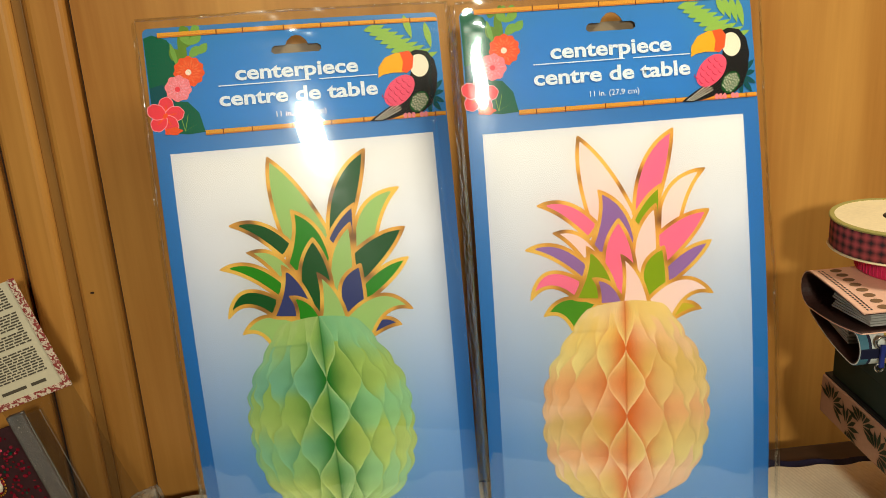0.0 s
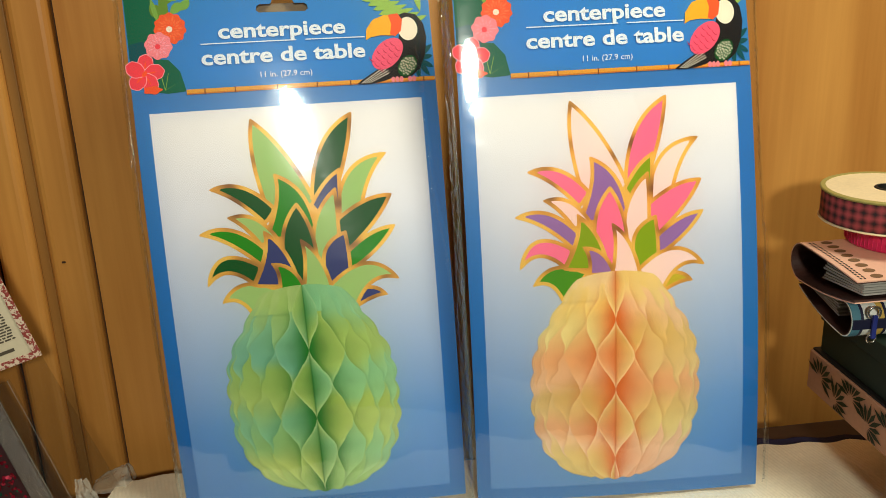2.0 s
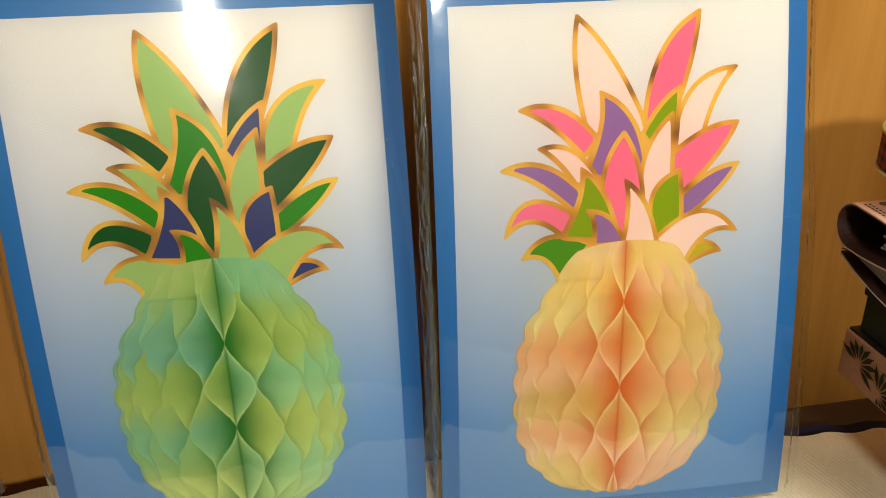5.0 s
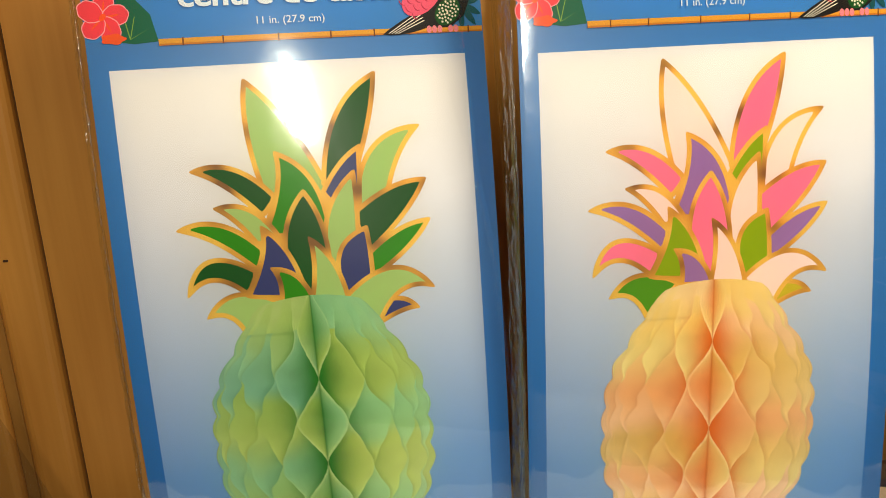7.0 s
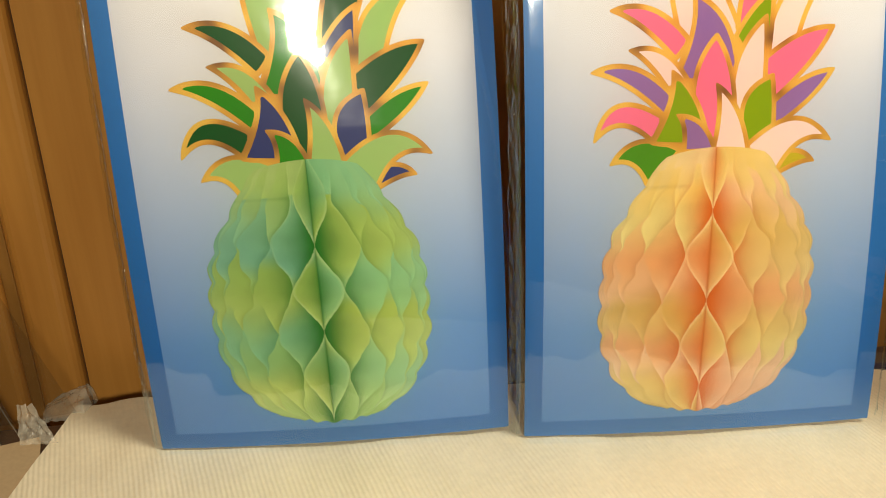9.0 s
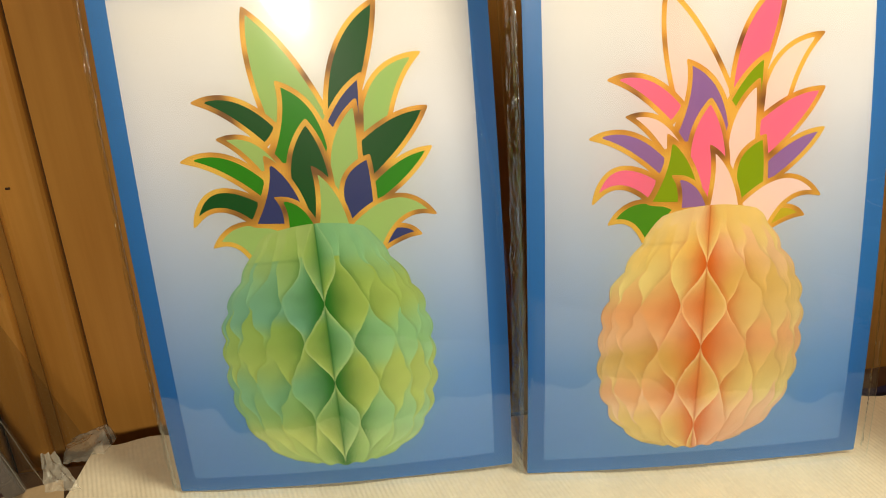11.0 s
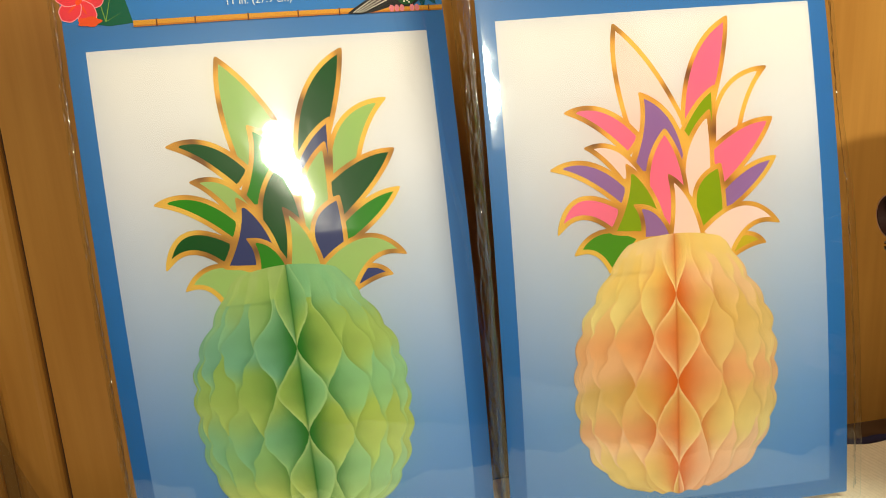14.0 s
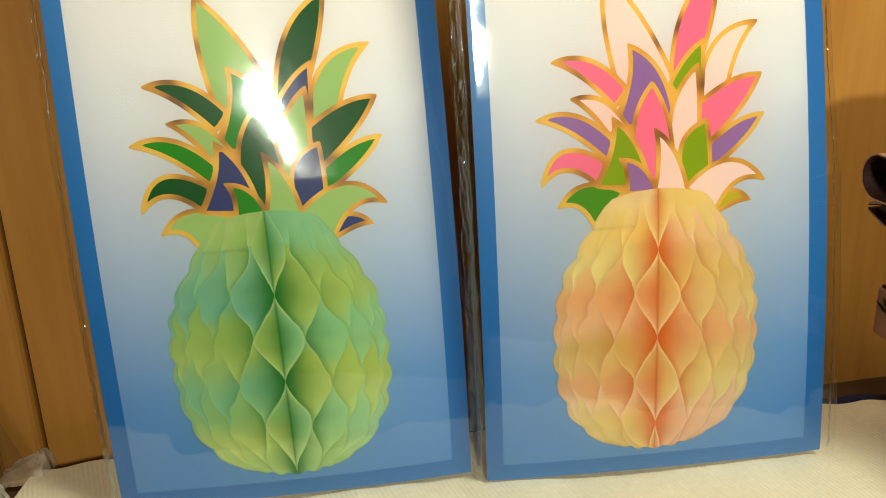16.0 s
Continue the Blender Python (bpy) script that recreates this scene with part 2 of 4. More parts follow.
def sheet(nu, nv, put):
    """A grid of nu by nv cells; put(s, t) gives each corner's place for s and t from 0 to 1."""
    bm = bmesh.new()
    rows = [[bm.verts.new(put(i / nu, j / nv)) for i in range(nu + 1)] for j in range(nv + 1)]
    for j in range(nv):
        for i in range(nu):
            bm.faces.new((rows[j][i], rows[j][i + 1], rows[j + 1][i + 1], rows[j + 1][i]))
    return bm


def faced(bm):
    """Turns a sheet's faces towards the front."""
    bm.normal_update()
    away = [f for f in bm.faces if f.normal.y > 0]
    bmesh.ops.reverse_faces(bm, faces=away)
    return bm


# ---- the room ----
WALL_Y = 0.679
def leaning(bm):
    """The old cabinet's frame stands a little out of plumb."""
    for v in bm.verts:
        v.co.x += 0.016 * (v.co.z - 0.394) + 0.0007
    return bm


def stile(x0, x1, y, round_left):
    """An upright wooden rail with softly rounded edges."""
    bm = block((x0, y, -0.75), (x1, y + 0.02, 1.7))
    edges = [e for e in bm.edges if abs(e.verts[0].co.z - e.verts[1].co.z) > 1 and e.verts[0].co.y < y + 0.001]
    bmesh.ops.bevel(bm, geom=edges, offset=round_left, segments=4, affect="EDGES", profile=0.5)
    return leaning(bm)


solo("wall_wood_north", leaning(block((-0.168, WALL_Y, -0.75), (1.4, WALL_Y + 0.02, 1.7))), WOOD, "varnished wooden cabinet panel behind the packages", "wall", kind="structure")
solo("trim_joint", leaning(block((-0.1715, WALL_Y + 0.009, -0.75), (-0.168, WALL_Y + 0.02, 1.7))), GROOVE, kind="structure")
solo("trim_stile", stile(-0.2025, -0.1715, WALL_Y - 0.001, 0.007), WOOD, kind="structure", smooth=False)
solo("trim_band", stile(-0.2105, -0.2025, WALL_Y + 0.004, 0.001), WOOD_SHADED, kind="structure")
solo("trim_rail", stile(-0.2385, -0.2105, WALL_Y - 0.002, 0.006), WOOD, kind="structure")
solo("trim_gap", leaning(block((-0.242, WALL_Y + 0.008, -0.75), (-0.2385, WALL_Y + 0.02, 1.7))), GROOVE, kind="structure")
solo("wall_wood_west", leaning(block((-1.4, WALL_Y - 0.001, -0.75), (-0.242, WALL_Y + 0.02, 1.7))), WOOD, kind="structure")
solo("knot", block((-0.1955, WALL_Y - 0.0022, 0.1690), (-0.1925, WALL_Y - 0.0008, 0.1705), 0.0006), GROOVE, kind="structure")
solo("wall_south", block((-1.4, -1.9, -0.75), (1.4, -1.88, 1.7)), PAINT, kind="structure")
solo("wall_west", block((-1.42, -1.9, -0.75), (-1.4, 0.71, 1.7)), PAINT, kind="structure")
solo("wall_east", block((1.4, -1.9, -0.75), (1.42, 0.71, 1.7)), PAINT, kind="structure")
solo("ceiling", block((-1.4, -1.9, 1.7), (1.4, 0.71, 1.72)), PAINT, kind="structure")
solo("floor", block((-1.4, -1.9, -0.77), (1.4, 0.71, -0.75)), TABLE, kind="structure")

table = thing("table", (0.1, 0.4, -0.75), "dark wooden table against the cabinet", "table")
part("tabletop", block((-0.7, 0.22, -0.032), (0.9, 0.632, -0.012), 0.003), TABLE, table)
for x in (-0.66, 0.86):
    for y in (0.26, 0.61):
        part("leg", block((x - 0.025, y - 0.025, -0.75), (x + 0.025, y + 0.025, -0.032), 0.003), TABLE, table)


def cloth_front(x):
    return 0.455 - 0.16 * (x - 0.06) + 0.022 * math.sin(17 * x + 2.2) + 0.012 * math.sin(61 * x) + 0.006 * math.sin(140 * x + 1)


def cloth_back(x):
    return 0.642 - 0.056 * max(0.0, min(1.0, (x + 0.05) / 0.42)) + 0.003 * math.sin(40 * x) + 0.0015 * math.sin(170 * x)


def cloth_put(s, t):
    x = -0.172 + s * 0.80
    y0, y1 = cloth_front(x), cloth_back(x)
    y = y0 + t * (y1 - y0)
    x -= 0.028 * (1 - t) * (1 - s) ** 8
    z = -0.0065 + 0.0045 * s + 0.0008 * noise.noise((x * 60, y * 25, 0))
    z += 0.0022 * noise.noise((x * 14, y * 14, 3)) + 0.006 * max(0, (x - 0.33) / 0.2) * (0.5 + noise.noise((x * 22, y * 22, 7)))
    if t < 0.06:
        z += 0.004 * noise.noise((x * 40, 0, 9)) * (0.06 - t) / 0.06
    return (x, y, z)


solo("table_cloth", sheet(320, 60, cloth_put), CLOTH, "cream ribbed paper towel cloth spread under the packages", "cloth", smooth=True)
solo("table_runner", sheet(60, 8, lambda s, t: (0.20 + 0.5 * s, 0.53 + t * (cloth_back(0.20 + 0.5 * s) + 0.013 - 0.53), -0.0105 + 0.0015 * noise.noise((s * 20, t * 3, 1)) + 0.005 * t * t)), NAVY,
     "dark navy fabric edge showing behind the cloth", "cloth", smooth=True)


# ---- the two hanging packages ----
class Card:
    """A slightly bowed printed card that leans back; u runs right and v down from the white panel's corner, in millimetres."""

    def __init__(self, x, y, yaw, lean, bow):
        a, b = radians(yaw), radians(lean)
        self.u = Vector((math.cos(a), math.sin(a), 0))
        back = Vector((-math.sin(a), math.cos(a), 0))
        self.up = back * math.sin(b) + Vector((0, 0, math.cos(b)))
        self.n = self.u.cross(self.up)
        self.base, self.bow = Vector((x, y, 0)), bow

    def at(self, u, v, lift=0.0):
        """The place of a point of the card, lifted off its face by so many millimetres."""
        u, v = u / 1000, v / 1000
        p, q = u - 0.0925, v - 0.11
        off = 10 * (self.bow[0] * p * p + self.bow[1] * q * q + self.bow[2] * p * q)
        return self.base + self.u * u + self.up * (0.2954 - v) + self.n * (off + lift / 1000)


    def loose(self, u, v, lift):
        """As at(), for the sleeve, which hangs straighter than the card above its middle."""
        w = max(0.0, 110 - v)
        p = u - 92.5
        twist = 0.5 * self.bow[2] * p * w / 100 - 0.033 * p * min(1.0, w / 40)
        return self.at(u, v, lift + twist - self.bow[1] * w * w / 100 - 0.05 * w)


def laid(card, bm, lift, step=4.0):
    """Takes a flat bmesh in card millimetres, cuts it fine enough to follow the bow, and lays it on the card."""
    for _ in range(7):
        long = [e for e in bm.edges if e.calc_length() > step]
        if not long:
            break
        bmesh.ops.subdivide_edges(bm, edges=long, cuts=1)
        bmesh.ops.triangulate(bm, faces=[f for f in bm.faces if len(f.verts) > 3])
    uv = bm.loops.layers.uv.new("UVMap")
    for f in bm.faces:
        for c in f.loops:
            c[uv].uv = ((c.vert.co.x + 10) / 206, (c.vert.co.y + 88) / 383)
    for v in bm.verts:
        v.co = card.at(v.co.x, v.co.y, lift)
    return bm


def filled(outline, holes=()):
    bm = bmesh.new()
    for ring in (outline, *holes):
        vs = [bm.verts.new((x, y, 0)) for x, y in ring]
        for a, b in zip(vs, vs[1:] + vs[:1]):
            bm.edges.new((a, b))
    bmesh.ops.triangle_fill(bm, use_beauty=True, edges=list(bm.edges))
    # faces look up towards the card's front
    for f in bm.faces:
        f.normal_update()
        if f.normal.z > 0:
            f.normal_flip()
    return bm


def rounded(x0, y0, x1, y1, r, n=6):
    pts = []
    for cx, cy, a in ((x1 - r, y0 + r, -90), (x1 - r, y1 - r, 0), (x0 + r, y1 - r, 90), (x0 + r, y0 + r, 180)):
        pts += [(cx + r * math.cos(radians(a + 90 * k / n)), cy + r * math.sin(radians(a + 90 * k / n))) for k in range(n + 1)]
    return pts


def blob(cx, cy, rx, ry, turn=0.0, n=28, lobes=0, depth=0.0, phase=0.0):
    pts = []
    for k in range(n):
        a = math.tau * k / n
        r = 1 + depth * math.cos(lobes * a + phase)
        x, y = rx * r * math.cos(a), ry * r * math.sin(a)
        c, s = math.cos(radians(turn)), math.sin(radians(turn))
        pts.append((cx + x * c - y * s, cy + x * s + y * c))
    return pts


def leaf_outline(tip, a, b, bow_a, bow_b, n=14):
    """A printed leaf: two bowed edges that run from the base corners a and b up to the tip."""
    heart = (Vector(tip) + Vector(a) + Vector(b)) / 3
    if a == b:
        heart = heart + Vector((1e-4 * (tip[1] - a[1]), -1e-4 * (tip[0] - a[0])))

    def edge(p, q, bow):
        p, q = Vector(p), Vector(q)
        d = q - p
        side = Vector((-d.y, d.x)).normalized()
        if side.dot(p - heart) < 0:
            side = -side
        if a == b:
            side = Vector((-d.y, d.x)).normalized()
        hook = 0.62 if (q - Vector(tip)).length < 1e-6 else 0.38
        mid = p + d * hook + side * bow * 2
        return [tuple((1 - t) ** 2 * p + 2 * t * (1 - t) * mid + t * t * q) for t in [k / n for k in range(n)]]
    left = edge(a, tip, bow_a)
    right = edge(tip, b, bow_b)
    return left + right + [b]


def shrunk(ring, d):
    """The ring moved inwards by d (outwards when negative), with blunt mitres."""
    area = sum(x0 * y1 - x1 * y0 for (x0, y0), (x1, y1) in zip(ring, ring[1:] + ring[:1]))
    s = 1 if area > 0 else -1
    out = []
    for k, p in enumerate(ring):
        p, a, b = Vector(p), Vector(ring[k - 1]), Vector(ring[(k + 1) % len(ring)])
        e, f = (p - a).normalized(), (b - p).normalized()
        n0, n1 = Vector((-e.y, e.x)) * s, Vector((-f.y, f.x)) * s
        m = n0 + n1
        m = m.normalized() if m.length > 1e-4 else n0
        out.append(tuple(p + m * d / max(0.5, m.dot(n0))))
    if d > 0:
        # drop what folds over itself in the narrow tips
        sides = list(zip(ring, ring[1:] + ring[:1]))

        def clear(q):
            q = Vector(q)
            for a, b in sides:
                a, e = Vector(a), Vector(b) - Vector(a)
                k = max(0.0, min(1.0, (q - a).dot(e) / max(1e-9, e.length_squared)))
                if (q - a - e * k).length < 0.9 * d:
                    return False
            return True
        kept = [q for q in out if clear(q)]
        out = kept if len(kept) > 5 else out
    return out


def eased(ring, rounds=2):
    """The ring with its corners rounded off."""
    for _ in range(rounds):
        out = []
        for (x0, y0), (x1, y1) in zip(ring, ring[1:] + ring[:1]):
            out += [(0.78 * x0 + 0.22 * x1, 0.78 * y0 + 0.22 * y1), (0.22 * x0 + 0.78 * x1, 0.22 * y0 + 0.78 * y1)]
        ring = out
    return ring


# each leaf: which, tip, base corners, outward bows of the two edges
BACK_LEAVES = (
    (1, (66.1, 8.8), (72.0, 70.0), (106.0, 70.0), 3.6, 4.4),
    (2, (133.5, 8.4), (102.5, 66.0), (119.0, 62.0), 9.5, 2.0),
    (3, (155.2, 37.3), (119.0, 84.0), (134.0, 84.0), 14.0, -4.4),
    (8, (35.5, 53.6), (77.0, 70.0), (69.5, 79.5), 7.7, -2.6),
    (7, (148.0, 135.9), (128.0, 131.0), (128.0, 142.5), 3.4, -1.2),
    (14, (122.5, 46.4), (101.5, 69.5), (119.2, 92.0), 2.3, 0.6),
)
MIDDLE_LEAVES = (
    (4, (156.6, 66.3), (117.4, 81.6), (122.5, 104.0), 4.0, 2.8),
    (13, (78.8, 46.9), (69.0, 90.0), (104.0, 92.0), -3.5, 8.0),
    (9, (45.7, 73.7), (76.5, 90.0), (65.5, 94.5), 6.5, -1.6),
    (15, (118.6, 59.5), (106.0, 127.0), (117.0, 122.0), 11.5, 1.2),
    (16, (91.5, 67.8), (85.0, 128.0), (101.5, 128.0), 9.0, 5.6),
    (5, (157.3, 88.4), (122.5, 105.0), (125.2, 117.0), 3.6, 2.6),
    (20, (123.2, 89.8), (110.0, 126.5), (125.0, 118.0), 10.1, 0.6),
)
FRONT_LEAVES = (
    (10, (25.5, 83.9), (68.2, 97.4), (64.4, 108.5), 7.9, -3.2),
    (11, (26.7, 119.2), (64.0, 109.0), (58.0, 121.2), 13.9, -8.4),
    (12, (36.1, 131.8), (74.0, 126.5), (55.5, 144.0), 9.0, -5.0),
    (17, (68.3, 85.6), (57.4, 122.5), (89.0, 125.0), -3.2, 4.4),
    (18, (72.1, 108.2), (75.0, 127.5), (92.5, 127.5), -1.8, 4.9),
    (6, (157.5, 125.1), (109.0, 127.0), (127.0, 142.5), 13.2, -7.8),
    (19, (92.8, 93.4), (91.2, 128.0), (111.2, 129.0), -1.8, 4.0),
)
GREEN_SET = {1: "light_green", 2: "dark_green", 3: "light_green", 4: "dark_green", 5: "green", 6: "light_green", 7: "blue", 8: "dark_green", 9: "light_green", 10: "green",
             11: "dark_green", 12: "light_green", 13: "green", 14: "blue", 15: "light_green", 16: "dark_green", 17: "blue", 18: "green", 19: "light_green", 20: "blue"}
PINK_SET = {1: "pale", 2: "pink", 3: "pale", 4: "pink", 5: "purple", 6: "pale", 7: "olive", 8: "pink", 9: "pale", 10: "purple",
            11: "pink", 12: "moss", 13: "purple", 14: "lime", 15: "pale", 16: "pink", 17: "lime", 18: "purple", 19: "pale", 20: "lime"}


def mixed(a, b, t):
    t = max(0.0, min(1.0, t))
    return [x + (y - x) * t for x, y in zip(a, b)]


WIDTHS = ((124, 27), (128, 30.5), (134, 34), (145, 40.5), (156, 47), (168, 54), (180, 58), (194, 60), (210, 60.3), (226, 60), (242, 56.8), (257, 50.3), (268, 42), (276, 32.5), (281, 22))


def fruit_half(v):
    for (a, p), (b, q) in zip(WIDTHS, WIDTHS[1:]):
        if v <= b:
            return p + (q - p) * max(0, v - a) / (b - a)
    return WIDTHS[-1][1]


def wave(x):
    """From 1 at whole numbers to -1 half way, between a triangle and a cosine."""
    tri = abs(((x + 0.5) % 1.0) - 0.5) * -4 + 1
    return 0.2 * tri + 0.8 * math.cos(math.tau * x)


def eases(x):
    x = max(0.0, min(1.0, x))
    return x * x * (3 - 2 * x)


def dyed(stops, v):
    """The tissue's dye at a height, blended between its bands."""
    for (a, p), (b, q) in zip(stops, stops[1:]):
        if v < b:
            return mixed(p, q, eases((v - a) / (b - a)))
    return list(stops[-1][1])


def fruit(card, lift, dyes, core, edge, seam, scheme, nodes, hollow):
    """The printed honeycomb-paper fruit: its silhouette, folds and colours follow the tissue's regular cells.
    dyes: the bands of colour down either half; core: the colour deep in the folds; nodes: where the middle folds touch, down the seam; hollow: how deep the middle fold is on either side."""
    core, edge = core[:3], edge[:3]
    dyes = [[(v, c[:3]) for v, c in stops] for stops in dyes]
    nu, nv = 460, 260
    top, low = 124.0, 281.0
    vals = []

    def row_at(v):
        for k, (a, b) in enumerate(zip(nodes, nodes[1:])):
            if v < b or k == len(nodes) - 2:
                return k + (v - a) / (b - a), b - a

    def put(s, t):
        phi = 2 * s - 1
        side = math.sin(phi * math.pi / 2)
        v = top + t * (low - top)
        r, tall = row_at(v)
        far = abs(phi)
        half = -1 if phi < 0 else 1
        bump = abs(math.sin(math.pi * (r * 3.0 + (0.4 if half > 0 else 0))))
        w = fruit_half(v) + (2.6 * bump - 1.6) * min(1, t * 6)
        u = 91.5 + seam * (t - 0.5) + side * w
        v0 = v
        v += 4.0 * (1 - t) ** 9 * side * side - 4.0 * t ** 14 * side * side
        if t > 0.97:
            v += 0.8 * math.cos(phi * 20)
        # folds: lines that sway against each other and touch in turn, closer together towards the sides
        m = 6.4 * far + 1.9 * far * far
        m += (0.42 * noise.noise((u * 0.035, v0 * 0.04, scheme + 9)) + 0.22 * noise.noise((u * 0.1, v0 * 0.12, scheme + 4))) * min(1, far * 2.2)
        begin = eases((v0 - 130) / 28)
        closing = (0.49 - 0.07 * eases((far - 0.2) / 0.6)) * (0.15 + 0.85 * begin if far > 0.14 else 1)
        rr = r - 0.05 * far * half + 0.16 * noise.noise((u * 0.05, v0 * 0.03, scheme + 2)) * min(1, far * 2.5)
        sway = closing * wave(rr)
        j, lo, hi = 0, 0.0, 0.5 - sway
        while m >= hi:
            j += 1
            lo = hi
            hi = j + 0.5 - sway * (-1 if j % 2 else 1)
        wide = max(1e-3, hi - lo)
        f = max(0.0, min(1.0, (m - lo) / wide))
        cell = (rr + (0.0 if j % 2 == 0 else 0.5)) % 1.0
        open_ = math.sin(math.pi * cell)
        # dyed bands, each half with its own, held together within every cell
        middle = v0 - (cell - 0.5) * tall
        stray = 7 * noise.noise((u * 0.03, v0 * 0.03, scheme * 3)) + 4 * noise.noise((j * 1.7 + 5 * half, r * 1.1, scheme))
        light = mixed(dyed(dyes[0 if half < 0 else 1], 0.62 * v0 + 0.38 * middle + stray), (0.85, 0.83, 0.72), 0.04 + 0.08 * far)
        near = 1 - eases((far - 0.03) / 0.5)
        deep = mixed([x * 0.66 for x in light], core, 0.06 + 0.94 * near)
        # every fold turns from lit paper at its outer edge to the hollow by the next one
        depth = (1 - f) ** 1.15 * (0.22 + 0.74 * near ** 1.2) * (0.12 + 0.88 * open_ ** 1.2)
        if j == 0:
            depth = (1 - f) ** 1.3 * hollow[0 if half < 0 else 1] * (0.35 + 0.65 * open_)
        elif j == 1:
            depth = min(1, depth * 1.1)
        depth *= (0.2 + 0.8 * begin) if j > 0 else 1
        c = mixed(light, deep, depth)
        # the lower end of each cell turns to the light
        c = mixed(c, [min(0.9, x * 1.22 + 0.03) for x in light], 0.5 * eases((cell - 0.4) / 0.5) * f * begin)
        gap = (1 - f) * wide
        c = mixed(c, edge, (0.02 + 0.66 * near ** 2.6) * max(0, 1 - gap / 0.13) * (0.3 + 0.7 * begin))
        low_shade = max(0, 1 - f * wide / 0.34) * (0.38 if half < 0 else 0.5) * (0.1 + 0.9 * cell) * begin
        if j > 0:
            c = mixed(c, deep, low_shade)
        if j > 1 and half < 0:
            c = mixed(c, deep, 0.32 * max(0, 1 - abs(v0 - 145 - 2 * side) / 1.6))
        if far < 0.012:
            c = mixed(c, [x * 0.75 for x in deep], 0.5 * (1 - far / 0.012))
        # soft unevenness of dyed tissue
        tone = 1 + 0.08 * noise.noise((u * 0.11, v * 0.16, scheme * 7)) + 0.03 * noise.noise((u * 0.5, v * 0.5, scheme * 5))
        dull = 1 - 0.12 * eases((far - 0.72) / 0.28)
        vals.append([x * tone * dull for x in c] + [1.0])
        return card.at(u, v, lift)

    return sheet(nu, nv, put), vals


def words(card, text, u, v, width, height, lift, bold):
    """Lettering in the built-in face, laid on the card between u and u + width with its baseline at v."""
    curve = bpy.data.curves.new("lettering", "FONT")
    curve.body, curve.size, curve.offset, curve.resolution_u = text, 1.0, bold, 3
    ob = new("lettering", curve)
    mesh = bpy.data.meshes.new_from_object(ob.evaluated_get(bpy.context.evaluated_depsgraph_get()))
    bpy.data.objects.remove(ob)
    bpy.data.curves.remove(curve)
    bm = bmesh.new()
    bm.from_mesh(mesh)
    bpy.data.meshes.remove(mesh)
    xs = [q.co.x for q in bm.verts]
    lo, hi = min(xs), max(xs)
    for q in bm.verts:
        q.co = Vector((u + (q.co.x - lo) / (hi - lo) * width, v - q.co.y * height, 0))
    bmesh.ops.triangulate(bm, faces=bm.faces)
    bmesh.ops.recalc_face_normals(bm, faces=bm.faces)
    for f in bm.faces:
        if f.normal.z > 0:
            f.normal_flip()
    return laid(card, bm, lift)


